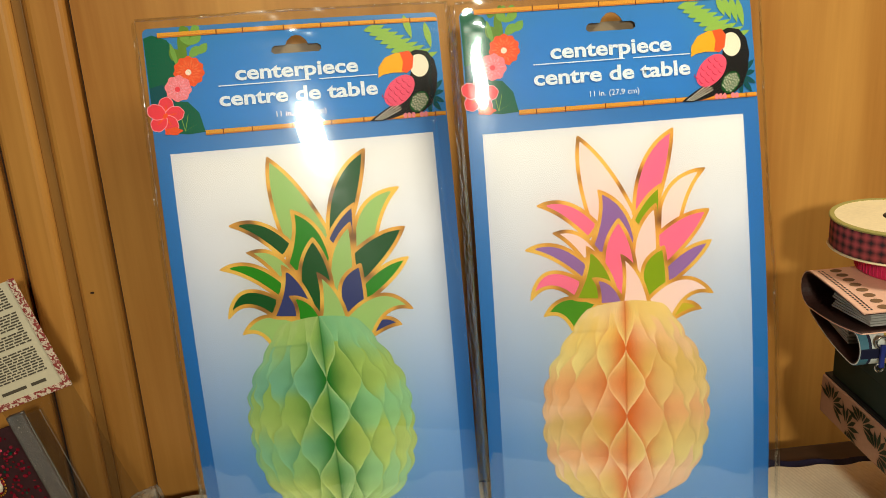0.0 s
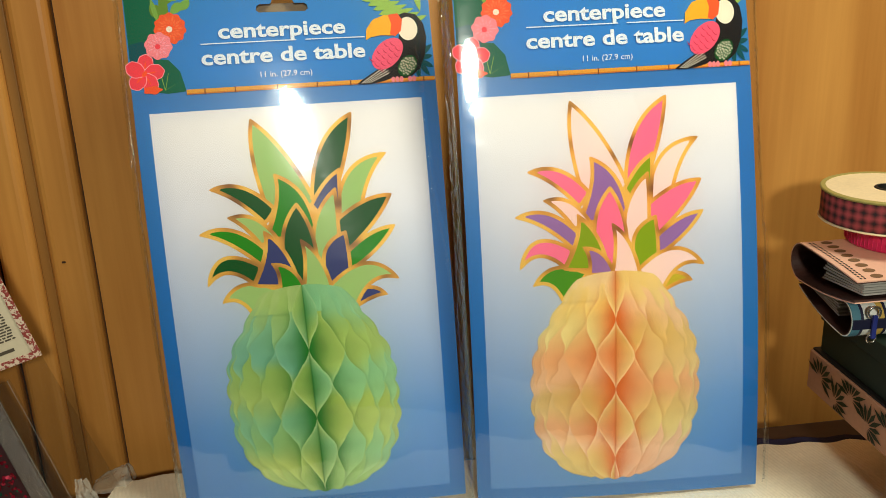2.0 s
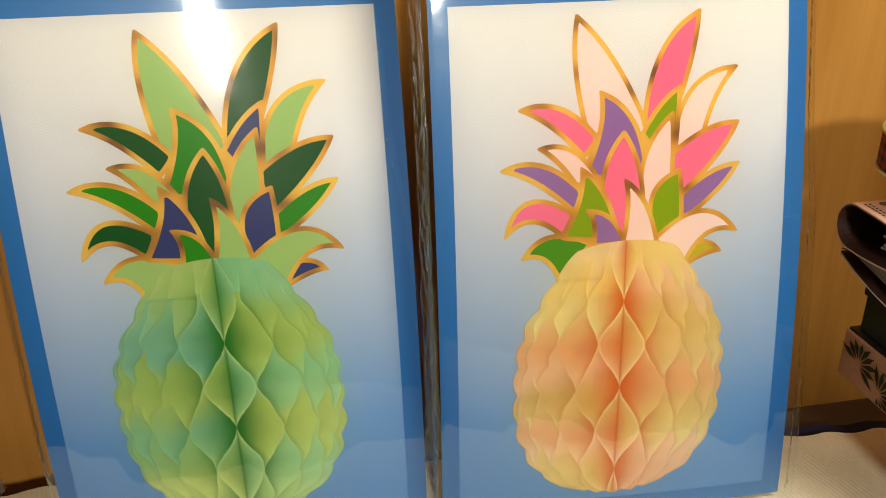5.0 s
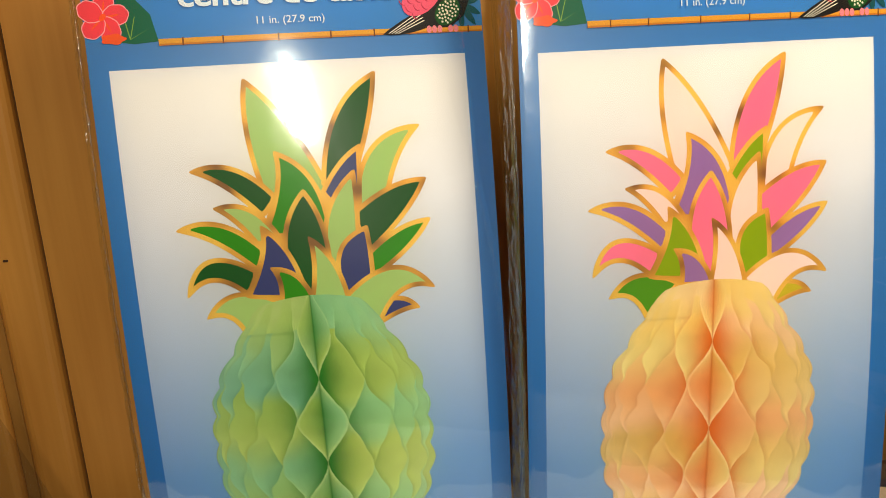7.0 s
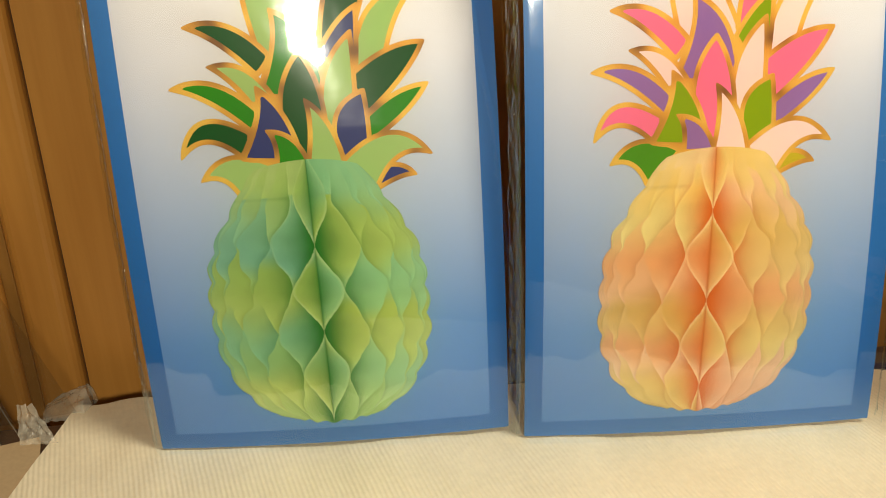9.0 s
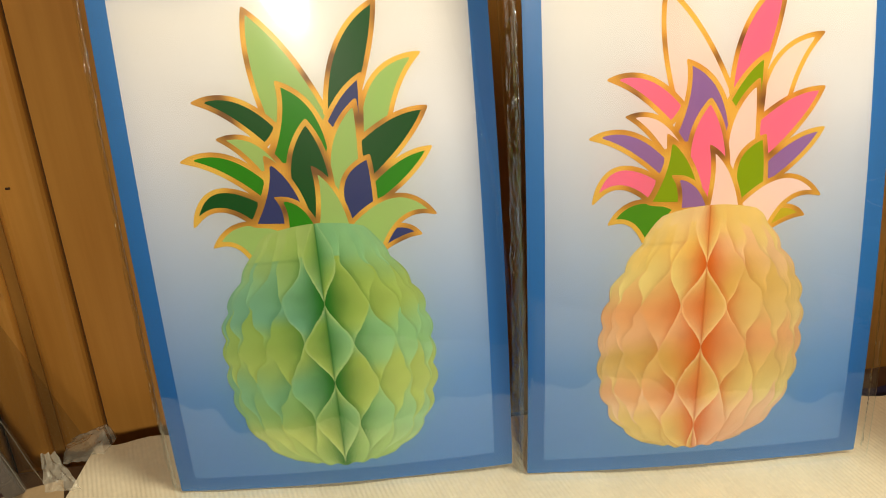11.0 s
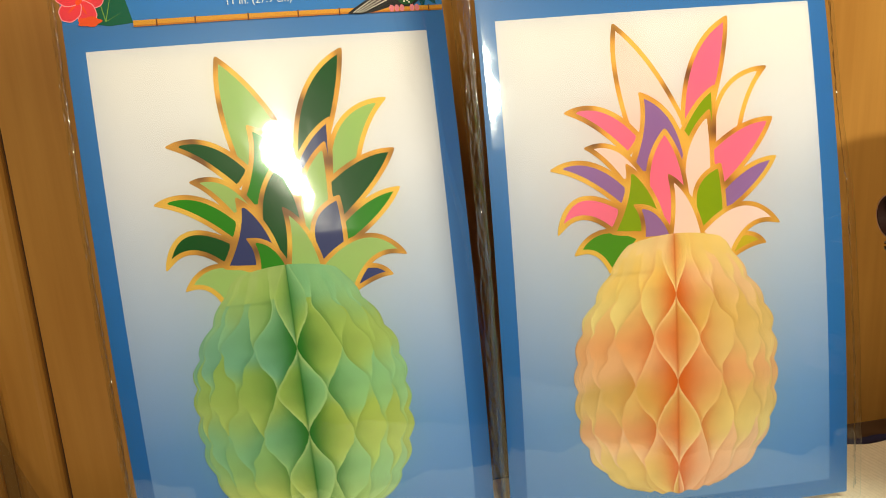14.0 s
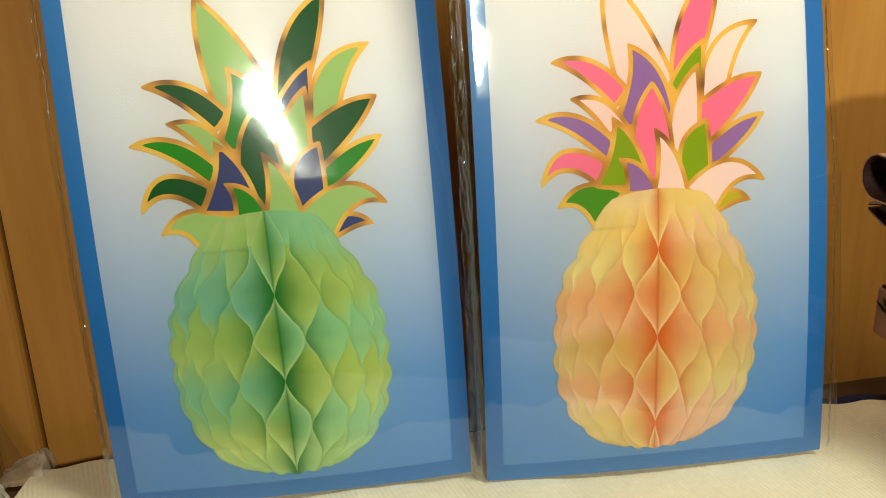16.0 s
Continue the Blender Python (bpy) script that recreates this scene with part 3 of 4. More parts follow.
def package(label, card, top, colours, gold, dyes, core, edge, seam, scheme, nodes, shift, hollow, drape):
    pack = thing("hanging_package", card.at(92, 295), label, "package", "packaged paper centerpieces")
    # the card: a board with a hang hole that goes through it
    slot = [(76, -65), (76.6, -67.5), (78.5, -69), (86, -69), (87.5, -72), (91, -75), (94, -75.6), (97, -75), (100.5, -72), (102, -69), (108.5, -69), (110.6, -67.5), (111, -65), (109, -63.4), (78, -63.4)]
    outline = rounded(-10, top, 196.5, 295, 0.8, 2)
    outline = [p for p in rounded(-10, top, 196.5, 295, 4) if p[1] < 0] + [p for p in outline if p[1] > 0]
    outline.sort(key=lambda p: math.atan2(p[1] - 104, p[0] - 93))
    front = laid(card, filled(outline, (slot,)), 0.0)
    board = part("card", front, BLUE, pack, "glossy blue printed card")
    part("backing", laid(card, filled(rounded(-9.6, top + 0.4, 196.1, 294.6, 4), (slot,)), -0.9), BOARD, pack, "plain cardboard back")
    rim = bmesh.new()
    for ring in (outline, slot):
        fine = []
        for a, b in zip(ring, ring[1:] + ring[:1]):
            k = max(1, int(math.dist(a, b) / 6))
            fine += [(a[0] + (b[0] - a[0]) * i / k, a[1] + (b[1] - a[1]) * i / k) for i in range(k)]
        vs = [(rim.verts.new(card.at(x, y, 0)), rim.verts.new(card.at(x, y, -0.9))) for x, y in fine]
        for (a, b), (c, d) in zip(vs, vs[1:] + vs[:1]):
            rim.faces.new((a, b, d, c))
    part("cut_edge", rim, BOARD, board, "raw board edge")

    part("header_field", laid(card, filled(rounded(-9.5, -79.5, 196, -14.5, 1), (slot,)), 0.05), HEADER, board, "lighter blue printed header")
    panel = part("picture_panel", laid(card, filled([(0, 0), (185, 0), (185, 285), (0, 285)]), 0.06), PANEL, board, "white panel fading to pale blue")

    # foliage at the header's left, painted back to front
    lift = 0.07
    def printed(name, ring, ink_name, label=""):
        nonlocal lift
        lift += 0.004
        return part(name, laid(card, filled(ring), lift), INKS[ink_name], board, label)
    printed("printed_leaf", [(-9.5, -80), (-4, -82), (6, -78), (12, -68), (15, -56), (8, -46), (-2, -44), (-9, -46)], "jungle")
    printed("printed_leaf", [(-9, -46), (0, -48), (8, -40), (8, -28), (-2, -26), (-9, -30)], "teal")
    def spray(foot, tip, pairs, length, width, ink_name, name, swing=42):
        along = Vector((tip[0] - foot[0], tip[1] - foot[1]))
        turn = math.atan2(along.y, along.x)
        for k in range(pairs):
            f = (k + 0.6) / pairs
            at = (foot[0] + along.x * f, foot[1] + along.y * f)
            for way in (-1, 1):
                a = turn + way * radians(swing - 10 * f)
                reach = length * (1 - 0.45 * abs(f - 0.4))
                end = (min(195.6, max(-9, at[0] + reach * math.cos(a))), max(top + 0.8, at[1] + reach * math.sin(a)))
                printed(name, leaf_outline(end, at, at, width, width, 6), ink_name)
        printed(name, leaf_outline((tip[0], max(top + 0.8, tip[1])), foot, foot, width * 0.7, width * 0.7, 6), ink_name)
    spray((17, -56), (15, -84), 3, 15, 4.2, "fern", "sprig_leaf")
    spray((19, -60), (23, -85), 3, 12, 3.2, "palm", "sprig_leaf")
    spray((12, -58), (8, -76), 2, 9, 2.4, "palm", "sprig_leaf")
    printed("sprig_leaf", leaf_outline((33, -74), (25, -67), (25, -67), 3.4, 2.4, 8), "palm")
    printed("printed_leaf", [(8, -36), (16, -35), (23, -27), (26, -13.5), (14, -12.6), (6, -14), (3, -22)], "jungle")
    for b in ((9, -30), (15, -26), (22, -20)):
        printed("leaf_vein", [(b[0], b[1]), (b[0] + 0.5, b[1] - 0.3), (12.5, -15), (12, -15)], "palm")
    for name, cx, cy, r, tint, fold, heart, lobes in (("printed_flower", 19, -55.5, 10.2, "red_orange", "ember", "cream", 7), ("printed_flower", 10.5, -44.5, 8.8, "rose", "blush", "coral", 4)):
        printed(name, blob(cx, cy, r, r, 10, 72, lobes + 4, 0.055), tint)
        for ring in range(3):
            reach = r * (0.86 - 0.2 * ring)
            for k in range(lobes + 3):
                a = math.tau * (k + 0.5 * ring) / (lobes + 3)
                printed("petal_fold", leaf_outline((cx + reach * math.cos(a), cy + reach * math.sin(a)), (cx + reach * 0.6 * math.cos(a + 0.15), cy + reach * 0.6 * math.sin(a + 0.15)),
                                                   (cx + reach * 0.6 * math.cos(a - 0.1), cy + reach * 0.6 * math.sin(a - 0.1)), 0.2, 0.2, 3), fold)
        printed("flower_heart", blob(cx - 0.5, cy + 0.5, r * 0.2, r * 0.2), heart)
    for k in range(5):
        a = radians(72 * k - 80)
        printed("petal_edge", blob(-0.2 + 6.6 * math.cos(a), -26.5 + 6.6 * math.sin(a), 6.6, 5.4, math.degrees(a), 26, 7, 0.03), "blush")
        printed("flower_petal", blob(-0.2 + 6.6 * math.cos(a), -26.5 + 6.6 * math.sin(a), 6.1, 4.9, math.degrees(a), 26, 7, 0.03), "coral")
        printed("petal_vein", leaf_outline((-0.2 + 8.5 * math.cos(a), -26.5 + 8.5 * math.sin(a)), (-0.2, -26.5), (-0.2, -26.5), 0.5, 0.5, 5), "red_orange")
    printed("flower_heart", blob(-0.2, -26.5, 2.2, 1.4, -50), "red_orange")
    printed("printed_flower", blob(4, -15.6, 6, 2.6, 0, 30, 5, 0.12), "red_orange")
    # palm fronds at the header's right
    spray((197, -56), (156, -80), 9, 22, 2.5, "frond", "palm_blade", 52)
    for k in range(7):
        tip = (min(195.8, 186 + 14 * math.cos(radians(-70 + 33 * k))), -28 + 15 * math.sin(radians(-70 + 33 * k)))
        printed("palm_blade", leaf_outline(tip, (184, -27), (184, -27), 1.9, 1.9, 6), "teal")

    # bamboo rails with their joints
    for v0, cuts in ((-81.4, (40, 58, 86, 112, 132, 150, 176)), (-12.9, (38, 58, 86, 113, 136, 155, 172, 188))):
        lift += 0.006
        x0 = 26 if v0 > -20 else 0
        rail = part("bamboo_rail", laid(card, filled([(x0, v0 - 1.7), (196, v0 - 1.5), (196, v0 + 1.5), (x0, v0 + 1.7)]), lift), ORANGE, board, "orange printed bamboo rail")
        part("rail_shade", laid(card, filled([(x0, v0 + 0.7), (196, v0 + 0.6), (196, v0 + 1.5), (x0, v0 + 1.7)]), lift + 0.002), BAMBOO_SHADE, rail)
        for u in cuts:
            part("joint", laid(card, filled([(u - 0.35, v0 - 2), (u + 0.45, v0 - 2), (u + 0.35, v0 + 2), (u - 0.45, v0 + 2)]), lift + 0.004), BAMBOO_DARK, rail)
    lift += 0.008
    # the motif on the rail: plain coloured shapes
    printed("motif_tail", leaf_outline((140.5, -11.5), (162, -24), (170, -16), 0.6, 2.0), "black")
    for k in range(4):
        printed("tail_stripe", [(143.5 + 1.6 * k, -11.9 + 0.1 * k), (144.2 + 1.6 * k, -11.9 + 0.1 * k), (160.5 + 1.4 * k, -22 + 1.2 * k), (160 + 1.4 * k, -22.3 + 1.2 * k)], "cream")
    printed("motif_body", [(170, -57), (178, -60), (186, -58.5), (191, -52), (192.5, -42), (190.5, -30), (186, -20), (178, -14), (168, -14), (163, -19), (166, -30), (172, -40), (174, -50)], "black")
    printed("motif_disc", blob(179.5, -48.5, 7.0, 8.2, 0, 26), "cream")
    printed("motif_crescent", [(149.2, -41.5), (150, -49), (155, -55.5), (163, -58.5), (172, -58.5), (172.5, -48), (170, -44), (160, -44.5), (153, -43.5)], "yellow")
    printed("motif_band", [(166, -58.6), (173, -59.5), (176, -55), (174.5, -47), (170, -43.5), (166.5, -45), (168, -52)], "red_orange")
    printed("motif_wing", blob(163.5, -31.5, 13.5, 8.4, -42, 30), "wing_pink")
    c, q = math.cos(radians(-42)), math.sin(radians(-42))
    for row in range(6):
        along = 8.5 - 3.7 * row
        count = 3 if row % 2 else 2
        for k in range(count):
            across = (k - (count - 1) / 2) * 5.0
            arc = [(along - 2.0 * math.cos(radians(w)), across + 2.4 * math.sin(radians(w))) for w in range(-80, 81, 20)]
            arc += [(x + 0.62 * math.cos(radians(80 - 20 * n)), y) for n, (x, y) in enumerate(reversed(arc))]
            printed("wing_scallop", [(163.5 + x * c - y * q, -31.5 + x * q + y * c) for x, y in arc], "wine")
    printed("motif_patch", blob(177, -22.5, 8.4, 6.0, -48, 24), "dark_green")
    for k in range(38):
        a, r = 2.4 * k, 0.9 * math.sqrt(k)
        x, y = r * math.cos(a) * 1.3, r * math.sin(a) * 0.95
        printed("patch_dot", blob(177 + x * 0.67 + y * 0.74, -22.5 - x * 0.74 + y * 0.67, 0.62, 0.62, 0, 7), "cream")
    for u in (166, 169, 172, 178, 181):
        printed("motif_foot", blob(u, -13.3, 1.4, 2.1, 0, 10), "rose")

    # lettering
    lift += 0.02
    part("title_lettering", words(card, "centerpiece", 50, -47.2, 85.5, 13.8, lift, 0.028), WHITE, board, "white rounded lettering")
    part("title_lettering", words(card, "centre de table", 37.5, -30.2, 110.5, 13.8, lift, 0.028), WHITE, board, "white rounded lettering")
    part("size_lettering", words(card, "11 in. (27.9 cm)", 75.6, -19.9, 34.8, 5.4, lift, 0.004), WHITE, board, "small white size note")
    part("dividing_line", laid(card, filled([(38, -44.3), (101.5, -44.3), (101.5, -43.6), (38, -43.6)]), lift), WHITE, board)
    part("dividing_line", laid(card, filled([(107.5, -44.3), (148.5, -44.3), (148.5, -43.6), (107.5, -43.6)]), lift), WHITE, board)

    # the printed crown of leaves: gold outlines, then their fills
    lift = 0.1

    def moved(p):
        return (p[0] * shift[0] + shift[1], p[1] + shift[2])
    bed = [(78, 62), (105, 60), (119, 72), (124, 104), (124, 126), (70, 127), (64, 100)]
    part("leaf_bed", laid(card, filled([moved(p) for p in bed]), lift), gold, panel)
    for which, tip, a, b, bow_a, bow_b in BACK_LEAVES + MIDDLE_LEAVES + FRONT_LEAVES:
        lift += 0.010
        ring = leaf_outline(moved(tip), moved(a), moved(b), bow_a, bow_b)
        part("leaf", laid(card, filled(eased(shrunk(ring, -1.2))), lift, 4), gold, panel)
        part("leaf_fill", laid(card, filled(eased(shrunk(ring, 1.45), 1)), lift + 0.005, 4), INKS[colours[which]], panel)
    bm, vals = fruit(card, lift + 0.02, dyes, core, edge, seam, scheme, nodes, hollow)
    ob = part("printed_fruit", bm, PHOTO, panel, "photograph of a folded honeycomb paper pineapple")
    layer = ob.data.color_attributes.new("ink", "FLOAT_COLOR", "POINT")
    layer.data.foreach_set("color", [x for c in vals for x in c])

    # clear sleeve round the card, open a little at the edges
    def sleeve(s, t):
        u, v = -15 + 220 * s, top - 6 + (303 - top) * t
        edge = max(0, abs(2 * s - 1) - 0.955) / 0.045
        l = 3.6 + 0.15 * noise.noise((u * 0.02, v * 0.02, scheme)) - 5.5 * edge ** 2
        # drawn slightly hollow above the middle and falling away towards one side
        l += drape[1] * min(v, 110) ** 2 + drape[0] * min(v, 110) - drape[2] * max(0, 15 - u) ** 2
        if t < 0.05:
            l += 0.35 * noise.noise((u * 0.08, v * 0.2, 5))
        return card.loose(u, v, l)
    front = part("plastic_sleeve", faced(sheet(120, 160, sleeve)), FILM, pack, "clear glossy plastic sleeve", True)
    front.visible_shadow = False
    # crinkled heat-sealed seams down both sides and along the top
    for side in (-1, 1):
        def seam_put(s, t, side=side):
            v = top - 5 + (300 - top) * t
            u = (-12.5 if side < 0 else 202.0) + side * (0.2 + 5.0 * s) + 0.8 * noise.noise((v * 0.05, s * 3, side))
            l = -1.5 - 6.5 * s + 1.4 * noise.noise((s * 4, v * 0.16, 11 + side)) + 0.8 * noise.noise((s * 5, v * 0.5, 17 + side))
            return card.loose(u, v, l)
        strip = part("sleeve_seam", faced(sheet(8, 260, seam_put)), SEAM, pack, "crinkled clear plastic seam")
        strip.visible_shadow = False
    lip = part("sleeve_seam", faced(sheet(160, 5, lambda s, t: card.loose(-13 + 216 * s, top - 6.5 + 2.2 * t + 0.4 * noise.noise((s * 30, 0, 2)), 2.2 + 0.5 * noise.noise((s * 40, t * 2, 4)) - 3 * (1 - t)))), SEAM, pack, "crinkled clear plastic top edge")
    lip.visible_shadow = False

    def roll_put(s, t):
        a, w = math.pi * t, 216 * s
        r = max(0.15, 0.85 + 0.8 * noise.noise((w * 0.05, 3, scheme)) + 0.5 * noise.noise((w * 0.2, 7, scheme)))
        return card.loose(-12 + w, top - 5.4 + 0.7 * noise.noise((w * 0.04, 1, scheme)) - r * math.cos(a), 2.0 + r * math.sin(a))
    part("rolled_edge", faced(sheet(220, 8, roll_put)), EDGE, pack, "glinting rolled plastic edge", True).visible_shadow = False

    def fold_put(s, t):
        a, w = math.pi * t, (top - 4) + (296 - top) * s
        r = max(0.12, 0.6 + 0.9 * noise.noise((w * 0.07, 5, scheme)) + 0.6 * noise.noise((w * 0.3, 2, scheme)))
        return card.loose(-13.2 + 0.6 * noise.noise((w * 0.05, 9, scheme)) - r * math.cos(a), w, 0.4 + r * math.sin(a))
    part("rolled_edge", faced(sheet(260, 8, fold_put)), EDGE, pack, "glinting rolled plastic edge", True).visible_shadow = False
    # the folded paper inside gives the package its thickness
    part("folded_tissue", laid(card, filled(rounded(2, -70, 186, 290, 6)), -6.0), BOARD, pack, "folded paper behind the card")
    return pack


GREEN_DYES = (
    ((124, srgb(168, 190, 112)), (138, srgb(160, 186, 98)), (148, srgb(150, 182, 112)), (162, srgb(122, 176, 138)), (178, srgb(112, 172, 146)), (190, srgb(150, 180, 84)),
     (208, srgb(172, 192, 98)), (224, srgb(128, 184, 142)), (240, srgb(150, 190, 120)), (256, srgb(196, 208, 116)), (282, srgb(176, 204, 116))),
    ((124, srgb(130, 186, 138)), (144, srgb(140, 190, 138)), (158, srgb(158, 182, 80)), (174, srgb(166, 188, 90)), (190, srgb(142, 194, 142)), (206, srgb(150, 196, 134)),
     (218, srgb(178, 194, 88)), (232, srgb(184, 200, 100)), (248, srgb(160, 204, 148)), (264, srgb(180, 208, 138)), (282, srgb(170, 206, 116))),
)
PEACH_DYES = (
    ((126, srgb(238, 206, 150)), (140, srgb(238, 204, 128)), (152, srgb(238, 200, 108)), (167, srgb(232, 210, 134)), (186, srgb(232, 164, 104)), (204, srgb(236, 186, 138)),
     (214, srgb(212, 172, 86)), (228, srgb(224, 188, 112)), (240, srgb(232, 168, 112)), (250, srgb(240, 196, 156)), (266, srgb(232, 200, 116)), (282, srgb(228, 196, 112))),
    ((126, srgb(236, 202, 116)), (142, srgb(236, 204, 128)), (154, srgb(238, 192, 146)), (172, srgb(222, 182, 96)), (192, srgb(230, 196, 126)), (206, srgb(232, 172, 116)),
     (226, srgb(222, 188, 112)), (240, srgb(230, 206, 132)), (256, srgb(236, 192, 156)), (282, srgb(236, 178, 138))),
)
LEFT = Card(-0.09845, 0.55547, 1.073, 11.08, (-0.0526, -0.0419, 0.0586))
RIGHT = Card(0.11523, 0.53680, -1.004, 9.817, (-0.0347, -0.0323, 0.0431))
package("blue carded package with a green pineapple centerpiece in clear plastic", LEFT, -86.5, GREEN_SET, FOIL, GREEN_DYES, srgb(36, 116, 38), srgb(204, 220, 160),
        3.0, 0.4, (116, 172, 223, 280, 332), (1.0, 0.0, 0.0), (0.75, 0.9), (-0.005, 0.00010, 0.0))
package("blue carded package with a peach pineapple centerpiece in clear plastic", RIGHT, -82.5, PINK_SET, FOIL_PINK, PEACH_DYES, srgb(212, 106, 40), srgb(250, 226, 178),
        -2.0, 2.2, (108, 159, 211, 265, 318), (0.988, 0.2, -1.7), (0.8, 0.75), (0.014, 0.0001, 0.0013))


# ---- the stack of craft goods beside the packages ----
KRAFT = material("pink_kraft_paper", srgb(178, 130, 102), 0.75, vary=0.08)
PALMPRINT = ink("dark_palm_ink", srgb(44, 52, 32))
VELVET = material("dark_green_board", srgb(14, 34, 20), 0.6, vary=0.2)
BLACK = material("black_rim", srgb(14, 12, 12), 0.6)
BROWN = material("brown_leatherette", srgb(66, 40, 34), 0.5, vary=0.15, bump=0.3, bump_scale=700)
ROSE = material("rose_cover", srgb(232, 184, 160), 0.45, vary=0.06)
PAGES = material("white_pages", srgb(176, 172, 166), 0.8, vary=0.1, scale=10, stretch=(1, 1, 60))
STEEL = material("bright_steel", srgb(210, 210, 208), 0.2, 1.0)
BLUE_CORD = material("blue_cord", srgb(30, 44, 128), 0.7)
TEAL_STRIPE = material("teal_stripe", srgb(80, 130, 150), 0.5)
NAVY_STRIPE = material("navy_stripe", srgb(24, 26, 58), 0.5)
GOLD_STRIPE = material("gold_stripe", srgb(206, 172, 84), 0.5)
PALE_STRIPE = material("pale_stripe", srgb(226, 230, 226), 0.5)
CREAM = material("cream_card_disc", srgb(232, 212, 172), 0.7, vary=0.08)
OLIVE_RIM = material("olive_rim", srgb(160, 150, 84), 0.5)
PINK_GLOSS = material("pink_plastic", srgb(214, 44, 98), 0.3)
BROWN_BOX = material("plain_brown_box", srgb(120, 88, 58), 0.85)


def plaid():
    m = material("red_plaid_weave", srgb(150, 30, 40), 0.7, vary=0.1)
    n, l = m.node_tree.nodes, m.node_tree.links
    uv, sep = n.new("ShaderNodeUVMap"), n.new("ShaderNodeSeparateXYZ")
    l.new(uv.outputs[0], sep.inputs[0])
    total = None
    for axis, count in ((0, 38), (1, 3)):
        k, w = n.new("ShaderNodeMath"), n.new("ShaderNodeMath")
        k.operation, w.operation = "MULTIPLY", "PINGPONG"
        k.inputs[1].default_value, w.inputs[1].default_value = count, 0.5
        l.new(sep.outputs[axis], k.inputs[0])
        l.new(k.outputs[0], w.inputs[0])
        if total is None:
            total = w
        else:
            add = n.new("ShaderNodeMath")
            l.new(total.outputs[0], add.inputs[0])
            l.new(w.outputs[0], add.inputs[1])
            total = add
    ramp = n.new("ShaderNodeValToRGB")
    ramp.color_ramp.elements[0].position, ramp.color_ramp.elements[0].color = 0.15, srgb(40, 22, 30)
    ramp.color_ramp.elements[1].position, ramp.color_ramp.elements[1].color = 0.85, srgb(176, 72, 78)
    l.new(total.outputs[0], ramp.inputs[0])
    l.new(ramp.outputs[0], n["Principled BSDF"].inputs["Base Color"])
    return m


PLAID = plaid()


def tube(cx, cy, r0, r1, z0, z1, n=64, bevel=0.0006):
    """A ring or drum with inner radius r0 and outer radius r1; its outer wall carries coordinates round and up."""
    bm = bmesh.new()
    uv = bm.loops.layers.uv.new("UVMap")
    prof = [(r0, z0), (r1 - bevel, z0), (r1, z0 + bevel), (r1, z1 - bevel), (r1 - bevel, z1), (r0, z1)]
    rings = [[bm.verts.new((cx + r * math.cos(math.tau * k / n), cy + r * math.sin(math.tau * k / n), z)) for r, z in prof] for k in range(n)]
    for k in range(n):
        a, b = rings[k], rings[(k + 1) % n]
        for i in range(len(prof)):
            j = (i + 1) % len(prof)
            f = bm.faces.new((a[i], b[i], b[j], a[j]))
            for c in f.loops:
                turn = (k + (1 if c.vert in b else 0)) / n
                c[uv].uv = (turn, (c.vert.co.z - z0) / (z1 - z0))
    bmesh.ops.recalc_face_normals(bm, faces=bm.faces)
    return bm


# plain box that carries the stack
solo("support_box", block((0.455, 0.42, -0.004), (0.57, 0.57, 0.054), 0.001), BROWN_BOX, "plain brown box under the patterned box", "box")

palm_box = thing("gift_box", (0.46, 0.48, 0.054), "pink kraft gift box printed with dark palm leaves", "box")
part("box_body", block((0.368, 0.39, 0.054), (0.57, 0.580, 0.0855), 0.0012), KRAFT, palm_box)
part("box_lid", block((0.3695, 0.389, 0.0855), (0.572, 0.579, 0.0875), 0.0006), BLACK, palm_box, "black lid edge")
for cy, cz, r, a0 in ((0.553, 0.066, 0.018, 20), (0.532, 0.058, 0.018, 70), (0.513, 0.070, 0.018, 10), (0.492, 0.060, 0.018, 50), (0.470, 0.068, 0.018, 30), (0.447, 0.060, 0.018, 60), (0.42, 0.066, 0.018, 15)):
    bm = bmesh.new()
    for k in range(9):
        a = radians(a0 + 24 * k)
        d, s = Vector((0, math.cos(a), math.sin(a))), Vector((0, -math.sin(a), math.cos(a)))
        c = Vector((0.3676, cy + 0.01, cz + 0.004))
        pts = [c + d * r * 0.15, c + d * r * 0.6 + s * r * 0.1, c + d * r * (0.9 if k % 2 else 1.05), c + d * r * 0.6 - s * r * 0.1]
        bm.faces.new([bm.verts.new((p.x, p.y, max(0.0555, min(0.084, p.z)))) for p in pts])
    part("printed_palm", bm, PALMPRINT, palm_box, "dark green palm print")

green_box = thing("storage_box", (0.46, 0.48, 0.0875), "dark green storage box on the gift box", "box")
part("box_body", block((0.3725, 0.395, 0.0877), (0.565, 0.574, 0.124), 0.001), VELVET, green_box)
part("box_lid", block((0.371, 0.3935, 0.112), (0.5665, 0.5755, 0.1255), 0.001), VELVET, green_box)


